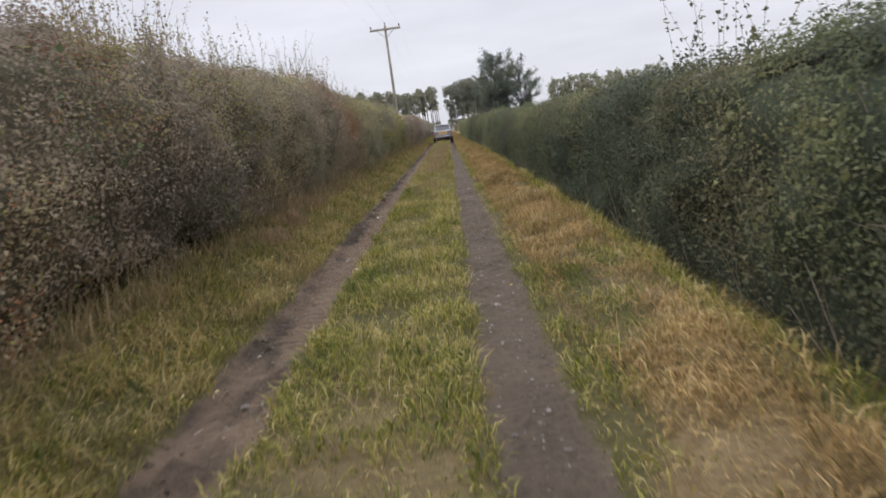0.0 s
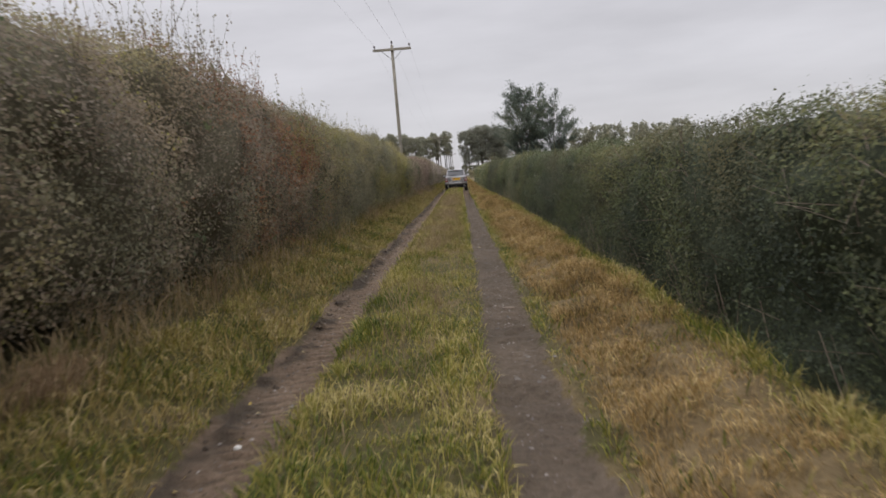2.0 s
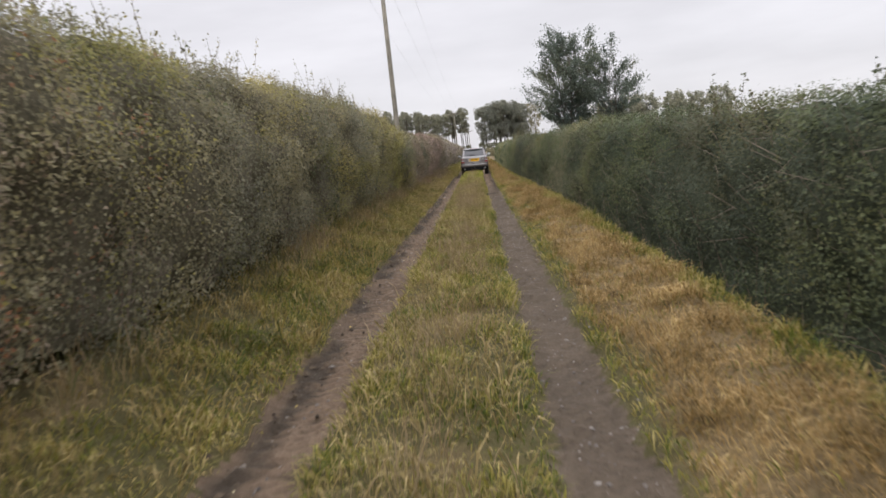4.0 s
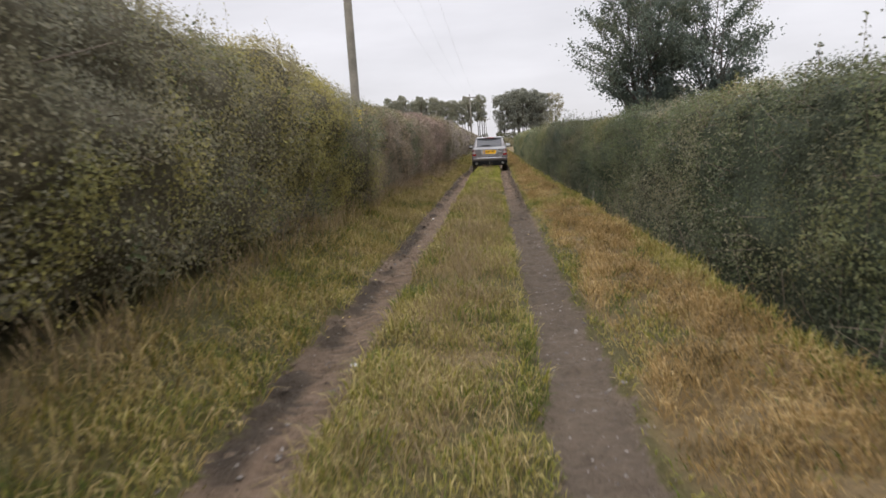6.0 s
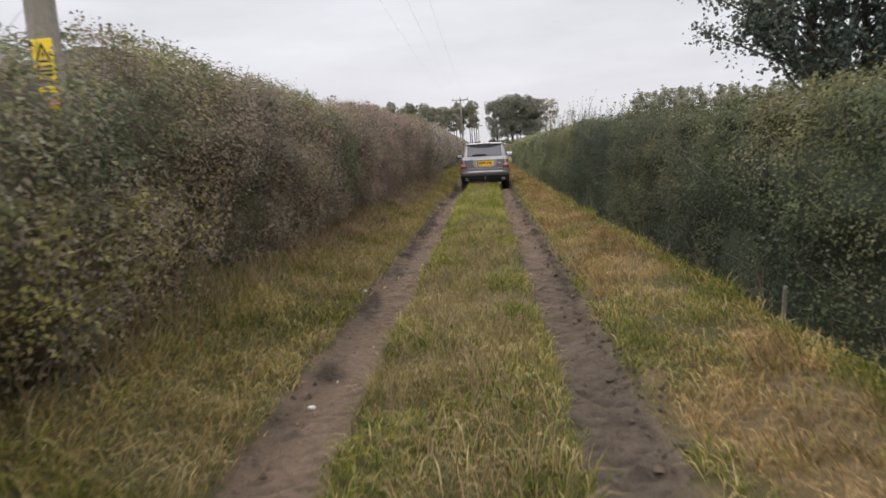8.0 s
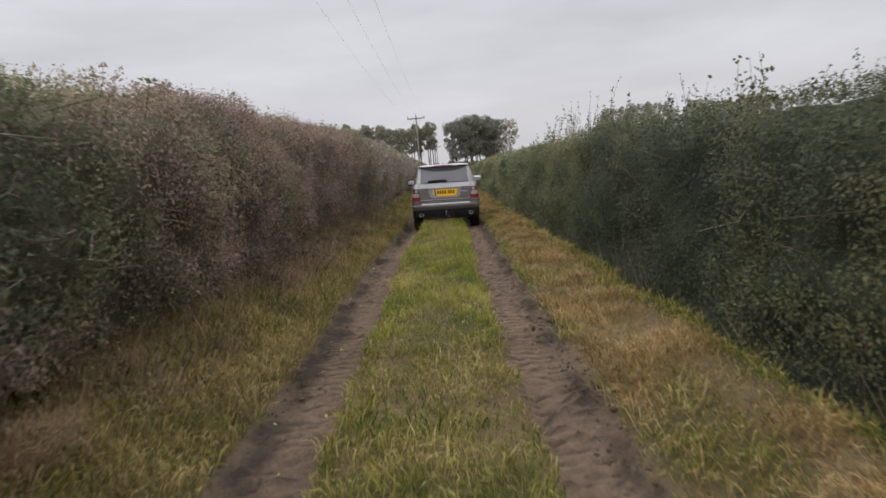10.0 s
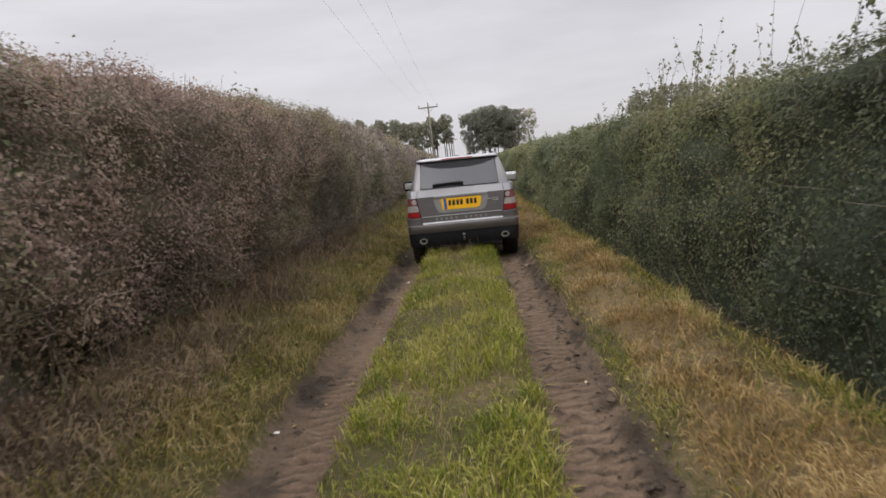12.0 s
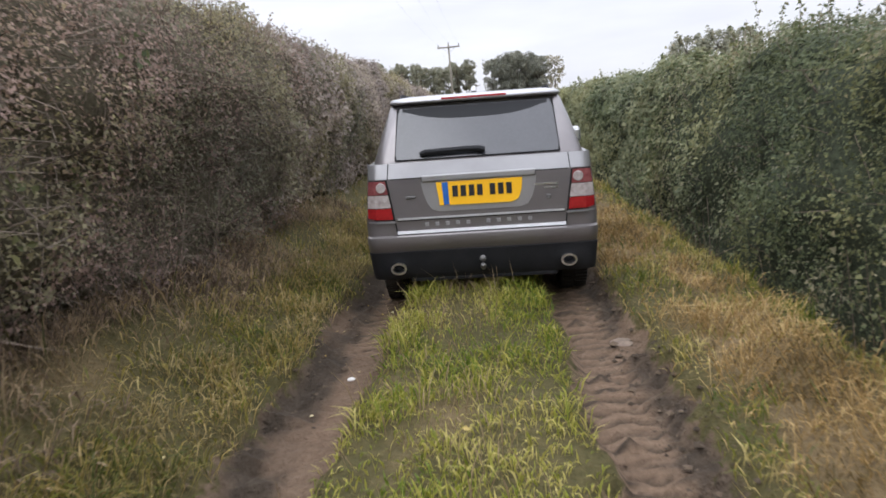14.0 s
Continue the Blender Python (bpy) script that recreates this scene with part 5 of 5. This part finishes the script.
def wheel(parent, x, y, inv_side):
    bm = bmesh.new()
    prof = [(0.235, -0.12), (0.33, -0.132), (0.372, -0.118), (0.385, -0.09), (0.388, 0.0), (0.385, 0.09), (0.372, 0.118), (0.33, 0.132), (0.235, 0.12)]
    n = 36
    rings = [[bm.verts.new((x + w, y + r * math.cos(6.28318 * k / n), 0.26 + r * math.sin(6.28318 * k / n))) for r, w in prof] for k in range(n)]
    for k in range(n):
        a, b = rings[k], rings[(k + 1) % n]
        for j in range(len(prof) - 1):
            bm.faces.new((a[j], a[j + 1], b[j + 1], b[j]))
    w = part("wheel", bm, M_TYRE, parent, "muddy black tyre on an alloy rim", True)
    bm = bmesh.new()
    for k in range(60):
        a = 6.28318 * k / 60
        for s in (-1, 1):
            c = Vector((x + s * 0.06, y + 0.392 * math.cos(a + 0.03 * s), 0.26 + 0.392 * math.sin(a + 0.03 * s)))
            t, rad = Vector((0, -math.sin(a), math.cos(a))), Vector((0, math.cos(a), math.sin(a)))
            vs = [bm.verts.new(c + dx * Vector((0.05, 0, 0)) + dt * 0.013 * t + dr * 0.008 * rad) for dx in (-1, 1) for dt in (-1, 1) for dr in (-1, 1)]
            for q in ((0, 1, 3, 2), (4, 6, 7, 5), (0, 4, 5, 1), (2, 3, 7, 6), (1, 5, 7, 3), (0, 2, 6, 4)):
                bm.faces.new([vs[i] for i in q])
    part("tread", bm, M_TYRE, w)
    bm = bmesh.new()
    o = x + inv_side * 0.085
    hub = [bm.verts.new((o, y + 0.235 * math.cos(6.28318 * k / 24), 0.26 + 0.235 * math.sin(6.28318 * k / 24))) for k in range(24)]
    ctr = [bm.verts.new((o + inv_side * 0.02, y + 0.06 * math.cos(6.28318 * k / 24), 0.26 + 0.06 * math.sin(6.28318 * k / 24))) for k in range(24)]
    for k in range(0, 24, 4):
        for j in range(2):
            bm.faces.new((hub[k + j], hub[(k + j + 1) % 24], ctr[(k + j + 1) % 24], ctr[k + j]))
    bm.faces.new(ctr)
    tube(bm, [(x - inv_side * 0.1, y, 0.26), (x - inv_side * 0.02, y, 0.26)], [0.235, 0.235], 24)
    part("rim", bm, M_RIM, w, "dusty silver alloy rim")


HALF_CROSS = [0.3, 0.6, 0.78, 0.855, 0.88, 0.90, 0.918, 0.933, 0.945, 0.952, 0.955]
CROSS = [-x for x in HALF_CROSS[::-1]] + [0.0] + HALF_CROSS


def rear_strip(xs, z0, z1, lift, thick, half, rows=3, r=0.10):
    """A band across the whole rear that follows its rounded corners."""
    bm = bmesh.new()
    grid = [[[bm.verts.new((x, rear_y(z) + corner(x, half, r) - lift + d, z)) for x in xs] for z in np.linspace(z0, z1, rows)] for d in (0.0, thick)]
    n = len(xs)
    for g in grid:
        for a, b in zip(g, g[1:]):
            for k in range(n - 1):
                bm.faces.new((a[k], a[k + 1], b[k + 1], b[k]))
    f, b = grid
    for row in (0, rows - 1):
        for k in range(n - 1):
            bm.faces.new((f[row][k], f[row][k + 1], b[row][k + 1], b[row][k]))
    for col in (0, n - 1):
        for k in range(rows - 1):
            bm.faces.new((f[k][col], f[k + 1][col], b[k + 1][col], b[k][col]))
    return bm


def car():
    root = empty("four_by_four", pose(0.18, CAR_Y, -0.09, 0, CAR_LEAN, 0), "grey metallic four-by-four standing on the lane, seen from behind", "car")
    rear = [(0.13, 0.33), (0.10, 0.40), (0.06, 0.50), (0.02, 0.555), (0.004, 0.61), (0.01, 0.648), (0.05, 0.66), (0.052, 0.75), (0.056, 0.90), (0.06, 1.10), (0.075, 1.18), (0.10, 1.24)]
    top = [(0.5, 1.25), (1.5, 1.24), (3.0, 1.19), (3.25, 1.15), (3.9, 1.10), (4.45, 1.03), (4.68, 0.95)]
    front = [(4.77, 0.8), (4.79, 0.55), (4.74, 0.40), (4.62, 0.32)]
    under_f, under_r = arch(3.87, 0.42, 0.32), arch(1.13, 0.42, 0.32)
    prof = rear + top + front + under_f + [(3.3, 0.27), (1.7, 0.27)] + under_r + [(0.5, 0.34)]
    half = 0.955
    body = part("body", lower_body(prof, half, CROSS, 0.10, 0.35, 4.79), M_PAINT, root, "grey metallic body, road film on the lower panels", 32)
    # dark wheel wells close the space behind the wheels
    for cy in (1.13, 3.87):
        part("wheel_well", slab(-0.74, 0.74, cy - 0.40, cy + 0.40, 0.30, 0.78), M_PLASTIC, root, "black wheel well")
    # cabin
    cab = part("cabin", stack([(0.872, 0.105, 3.2, 0.14, 1.23), (0.862, 0.115, 3.1, 0.14, 1.27), (0.79, 0.24, 2.72, 0.11, 1.50), (0.725, 0.345, 2.42, 0.11, 1.69), (0.70, 0.375, 2.33, 0.14, 1.735)]), M_PAINT, root, "grey cabin pillars", 35)
    roof = part("roof", stack([(0.715, 0.31, 2.36, 0.12, 1.718), (0.722, 0.29, 2.4, 0.13, 1.738), (0.70, 0.33, 2.34, 0.14, 1.763), (0.62, 0.46, 2.2, 0.2, 1.782), (0.4, 0.8, 1.95, 0.3, 1.79)]), M_SILVER_SHEEN, root, "pale silver roof with a rear spoiler lip", True)
    part("high_brake_light", slab(-0.27, 0.27, 0.29, 0.33, 1.735, 1.757, 0.006), M_LAMPRED, roof, "slim red high-level brake light")
    bm = bmesh.new()
    tube(bm, [(0, 0.60, 1.78), (0, 0.65, 1.825), (0, 0.73, 1.825), (0, 0.83, 1.785)], [0.03, 0.022, 0.024, 0.01], 8)
    part("aerial_fin", bm, M_SILVER_SHEEN, roof)
    for s in (-1, 1):
        bm = bmesh.new()
        tube(bm, [(s * 0.64, 0.60, 1.77), (s * 0.64, 0.70, 1.80), (s * 0.64, 1.9, 1.805), (s * 0.64, 2.05, 1.775)], [0.012] * 4, 6)
        part("roof_rail", bm, M_PLASTIC, roof, "black roof rail")
    # rear glass with rounded corners
    g = [(-0.655, 1.275), (0.655, 1.275), (0.665, 1.32), (0.64, 1.63), (0.62, 1.685), (-0.62, 1.685), (-0.64, 1.63), (-0.665, 1.32)]
    glass = part("rear_window", rear_panel(g, -0.012 + 0.02, 0.01, 0.93, 0.10), M_GLASSD, root, "dark tinted rear window reflecting the sky")
    part("window_surround", rear_panel([(-0.675, 1.267), (0.675, 1.267), (0.648, 1.694), (-0.648, 1.694)], 0.003, 0.01, 0.93, 0.10), M_DARKGAP, root)
    # dark reflection on the upper glass, laid on as a panel of its own
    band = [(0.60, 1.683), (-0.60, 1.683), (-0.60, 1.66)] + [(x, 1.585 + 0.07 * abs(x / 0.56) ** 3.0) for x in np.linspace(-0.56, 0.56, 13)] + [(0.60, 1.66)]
    part("reflection_band", rear_panel(band, 0.0115, 0.003, 0.93, 0.10), M_REFLBAND, glass, "dark reflection coloured in along the top of the glass")
    bm = bmesh.new()
    tube(bm, [(-0.46, rear_y(1.30) - 0.02, 1.31), (-0.42, rear_y(1.31) - 0.035, 1.325), (-0.1, rear_y(1.32) - 0.04, 1.335), (0.02, rear_y(1.32) - 0.04, 1.33), (0.06, rear_y(1.30) - 0.02, 1.315)], [0.02, 0.024, 0.022, 0.026, 0.03], 6)
    part("rear_wiper", bm, M_PLASTIC, glass, "black rear wiper parked on the glass")
    # belt panel, the sky's reflection put into its paint, and tailgate
    tg = part("tailgate", rear_panel([(-0.68, 0.68), (0.68, 0.68), (0.70, 0.80), (0.745, 1.12), (-0.745, 1.12), (-0.70, 0.80)], 0.006, 0.02), M_PAINT, root, "dark grey lower tailgate")
    part("belt_panel", rear_strip([x * 0.955 for x in CROSS], 1.128, 1.25, 0.010, 0.022, 0.916), M_SILVER_SHEEN, root, "upper tailgate strip, sky reflection put into its pale paint", 40)
    for s in (-1, 1):
        part("shut_line", rear_panel([(s * x, z) for x, z in ((0.738, 1.128), (0.745, 1.128), (0.733, 1.252), (0.726, 1.252))], 0.0135, 0.01), M_DARKGAP, root)
    part("shut_line", rear_panel([(-0.72, 1.118), (0.72, 1.118), (0.72, 1.128), (-0.72, 1.128)], 0.004, 0.01), M_DARKGAP, root)
    part("grab_handle", slab(-0.46, 0.46, rear_y(1.12) - 0.035, rear_y(1.12) + 0.0, 1.09, 1.142, 0.01), M_SILVER_SHEEN, tg, "long silver tailgate grab handle")
    sc = [(-0.47, 1.085), (0.47, 1.085), (0.455, 1.0), (0.43, 0.92), (0.39, 0.86), (0.33, 0.84), (-0.33, 0.84), (-0.39, 0.86), (-0.43, 0.92), (-0.455, 1.0)]
    part("plate_recess", rear_panel(sc, 0.012, 0.012), M_SILVER_SHEEN, tg, "silver number plate surround")
    pl = part("number_plate", rear_panel([(-0.325, 0.89), (0.26, 0.885), (0.315, 0.91), (0.345, 0.98), (0.355, 1.08), (-0.345, 1.08)], 0.022, 0.01), M_PLATE, tg, "yellow number plate with dark bars")
    part("blue_band", rear_panel([(-0.29, 0.893), (-0.245, 0.893), (-0.25, 1.077), (-0.30, 1.077)], 0.0255, 0.006), M_BLUE, pl)
    for k in range(7):
        x = -0.215 + 0.067 * k + (0.035 if k > 3 else 0)
        part("character_bar", slab(x, x + 0.044, rear_y(1.0) - 0.0285, rear_y(1.0) - 0.022, 0.955, 1.045), M_BLACK, pl)
    # strip with raised plain bars in place of letters
    part("tailgate_strip", rear_panel([(-0.69, 0.672), (0.69, 0.672), (0.69, 0.694), (-0.69, 0.694)], 0.026, 0.03), M_TRIM, tg, "thin bright strip across the tailgate")
    part("tailgate_strip", rear_panel([(-0.68, 0.786), (0.68, 0.786), (0.68, 0.80), (-0.68, 0.80)], 0.022, 0.02), M_TRIM, tg, "thin bright strip across the tailgate")
    part("shut_line", rear_panel([(-0.685, 0.776), (0.685, 0.776), (0.685, 0.784), (-0.685, 0.784)], 0.0085, 0.01), M_DARKGAP, tg)
    for s in (-1, 1):
        part("shut_line", rear_panel([(s * x, z) for x, z in ((0.683, 0.66), (0.691, 0.66), (0.757, 1.122), (0.749, 1.122))], 0.0085, 0.01), M_DARKGAP, tg)
    for k in range(10):
        x = -0.46 + 0.085 * k + (0.08 if k > 4 else 0)
        part("badge_bar", slab(x, x + 0.034, rear_y(0.745) - 0.012, rear_y(0.745), 0.724, 0.756, 0.004, 1), M_SILVER_SHEEN, tg)
    part("badge_oval", slab(-0.60, -0.52, rear_y(0.97) - 0.014, rear_y(0.97), 0.955, 0.985, 0.012), M_STEELD, tg)
    part("badge_bar", slab(0.45, 0.64, rear_y(1.0) - 0.013, rear_y(1.0), 1.005, 1.018), M_CHROME, tg)
    part("badge_bar", slab(0.53, 0.64, rear_y(0.98) - 0.013, rear_y(0.98), 0.975, 0.988), M_CHROME, tg)
    part("badge_oval", slab(0.54, 0.58, rear_y(0.9) - 0.013, rear_y(0.9), 0.885, 0.93, 0.01), M_STEELD, tg)
    # lamps
    for s in (-1, 1):
        o = [(0.705, 0.785), (0.855, 0.79), (0.935, 0.80), (0.93, 0.95), (0.905, 1.122), (0.855, 1.122), (0.752, 1.122)]
        lamp = part("tail_lamp", rear_panel([(s * x, z) for x, z in o], 0.012, 0.05), M_DARKGAP, root, "tail lamp with clear upper and red lower lens")
        part("red_lens", rear_panel([(s * x, z) for x, z in ((0.716, 0.797), (0.855, 0.80), (0.93, 0.81), (0.928, 0.89), (0.855, 0.89), (0.728, 0.89))], 0.022, 0.03), M_LAMPRED, lamp)
        part("clear_lens", rear_panel([(s * x, z) for x, z in ((0.728, 0.895), (0.855, 0.895), (0.928, 0.895), (0.918, 1.0), (0.855, 1.0), (0.745, 1.0))], 0.022, 0.03), M_LAMPCLEAR, lamp)
        part("pink_lens", rear_panel([(s * x, z) for x, z in ((0.747, 1.005), (0.855, 1.005), (0.916, 1.005), (0.9, 1.115), (0.855, 1.115), (0.76, 1.115))], 0.022, 0.03), M_LAMPPINK, lamp)
        bm = bmesh.new()
        yy = rear_y(1.06) + corner(0.81, 0.945, 0.10)
        tube(bm, [(s * 0.80, yy - 0.022, 1.06), (s * 0.80, yy - 0.032, 1.06)], [0.042, 0.038], 16)
        part("round_lamp", bm, M_LAMPCLEAR, lamp)
    # bumper, with a bright edge under each lamp
    for s in (-1, 1):
        part("bumper_edge", rear_panel([(s * x, z) for x, z in ((0.70, 0.765), (0.855, 0.768), (0.93, 0.772), (0.93, 0.787), (0.855, 0.783), (0.70, 0.78))], 0.02, 0.03), M_SILVER_SHEEN, root)
    bumper = part("bumper_trim", rear_panel([(-0.70, 0.645), (0.70, 0.645), (0.685, 0.66), (-0.685, 0.66)], 0.016, 0.03), M_PAINT, root, "grey ledge along the bumper top")
    b2 = part("lower_bumper", lower_body([(0.12, 0.275), (0.075, 0.33), (0.055, 0.44), (0.03, 0.515), (0.07, 0.52), (0.5, 0.49), (0.52, 0.33)], 0.958, [x * 0.958 / 0.955 for x in CROSS], 0.10, 0.0, 9.0), M_PLASTIC, root, "black plastic lower bumper", 32)
    part("valance", slab(-0.62, 0.62, 0.12, 0.5, 0.24, 0.36, 0.02), M_PLASTIC, root, "black valance under the bumper")
    for s in (-1, 1):
        bm = bmesh.new()
        rings = []
        for rx, rz, yy in ((0.055, 0.04, 0.08), (0.062, 0.046, 0.0), (0.066, 0.05, -0.01), (0.05, 0.035, -0.01), (0.045, 0.032, 0.09)):
            rings.append([bm.verts.new((s * 0.70 + rx * math.cos(6.28318 * k / 20), yy, 0.385 + rz * math.sin(6.28318 * k / 20))) for k in range(20)])
        for a, b in zip(rings, rings[1:]):
            for k in range(20):
                bm.faces.new((a[k], a[(k + 1) % 20], b[(k + 1) % 20], b[k]))
        bm.faces.new(rings[-1])
        part("exhaust_tip", bm, M_CHROME, root, "oval chrome exhaust tip")
    bm = bmesh.new()
    tube(bm, [(0.0, 0.3, 0.36), (0.0, 0.05, 0.36), (0.0, -0.03, 0.37), (0.0, -0.06, 0.40), (0.0, -0.06, 0.43)], [0.025, 0.025, 0.022, 0.02, 0.016], 8)
    bmesh.ops.create_uvsphere(bm, u_segments=12, v_segments=8, radius=0.028, matrix=Matrix.Translation((0, -0.06, 0.45)))
    part("tow_ball", bm, M_STEELD, root, "dull steel tow ball")
    # windows and doors on the flanks
    for s in (-1, 1):
        part("side_window", side_glass(s, [(0.50, 1.29), (1.02, 1.29), (1.02, 1.62), (0.66, 1.62)]), M_GLASSD, root)
        part("side_window", side_glass(s, [(1.10, 1.28), (1.92, 1.27), (1.86, 1.64), (1.10, 1.64)]), M_GLASSD, root)
        part("side_window", side_glass(s, [(2.0, 1.27), (2.85, 1.27), (2.45, 1.62), (1.95, 1.64)]), M_GLASSD, root)
        for yy in (1.06, 1.97, 3.05):
            part("door_gap", slab(s * 0.956 - 0.004, s * 0.956 + 0.004, yy - 0.004, yy + 0.004, 0.85 if yy < 1.5 else 0.42, 1.0), M_DARKGAP, root)
        for yy in (1.25, 2.15):
            part("door_handle", slab(min(s * 0.94, s * 0.975), max(s * 0.94, s * 0.975), yy, yy + 0.2, 1.0, 1.03, 0.008), M_PAINT, root)
        bm = stack([(0.09, 0, 0.10, 0.03, 1.13), (0.125, -0.015, 0.15, 0.05, 1.17), (0.125, -0.015, 0.16, 0.05, 1.28), (0.10, 0, 0.13, 0.04, 1.325)])
        for v in bm.verts:
            v.co = v.co + Vector((s * 1.06, 2.72, 0.05))
        mir = part("wing_mirror", bm, M_SILVER_SHEEN if s > 0 else M_PLASTIC, root, "door mirror with a " + ("pale" if s > 0 else "dark") + " shell", True)
        part("mirror_glass", slab(s * 1.06 - 0.095, s * 1.06 + 0.095, 2.692, 2.70, 1.225, 1.335, 0.003, 1), M_CHROME, mir)
        part("mirror_arm", slab(min(s * 0.84, s * 0.98), max(s * 0.84, s * 0.98), 2.74, 2.83, 1.19, 1.25, 0.01), M_PLASTIC, mir)
        for cy in (1.13, 3.87):
            lip = bmesh.new()
            pts = [(s * 0.958, cy + 0.435 * math.cos(a), 0.39 + 0.435 * math.sin(a)) for a in (radians(-8 + 196 * k / 14) for k in range(15))]
            tube(lip, pts, [0.014] * 15, 6)
            part("arch_lip", lip, M_PAINT, root)
        for cy in (1.13, 3.87):
            wheel(root, s * 0.83, cy, s)
    # bonnet end: lamps, grille and windscreen
    part("windscreen", stack([(0.80, 3.06, 3.12, 0.02, 1.25), (0.70, 2.44, 2.50, 0.02, 1.70)]), M_GLASSD, root)
    part("grille", slab(-0.5, 0.5, 4.755, 4.80, 0.72, 0.92, 0.01), M_PLASTIC, root)
    for s in (-1, 1):
        part("head_lamp", slab(min(s * 0.55, s * 0.82), max(s * 0.55, s * 0.82), 4.50, 4.70, 0.76, 0.93, 0.03), M_LAMPCLEAR, root)
    return root


CAR_Y, CAR_LEAN = 70.85, 1.2
car()
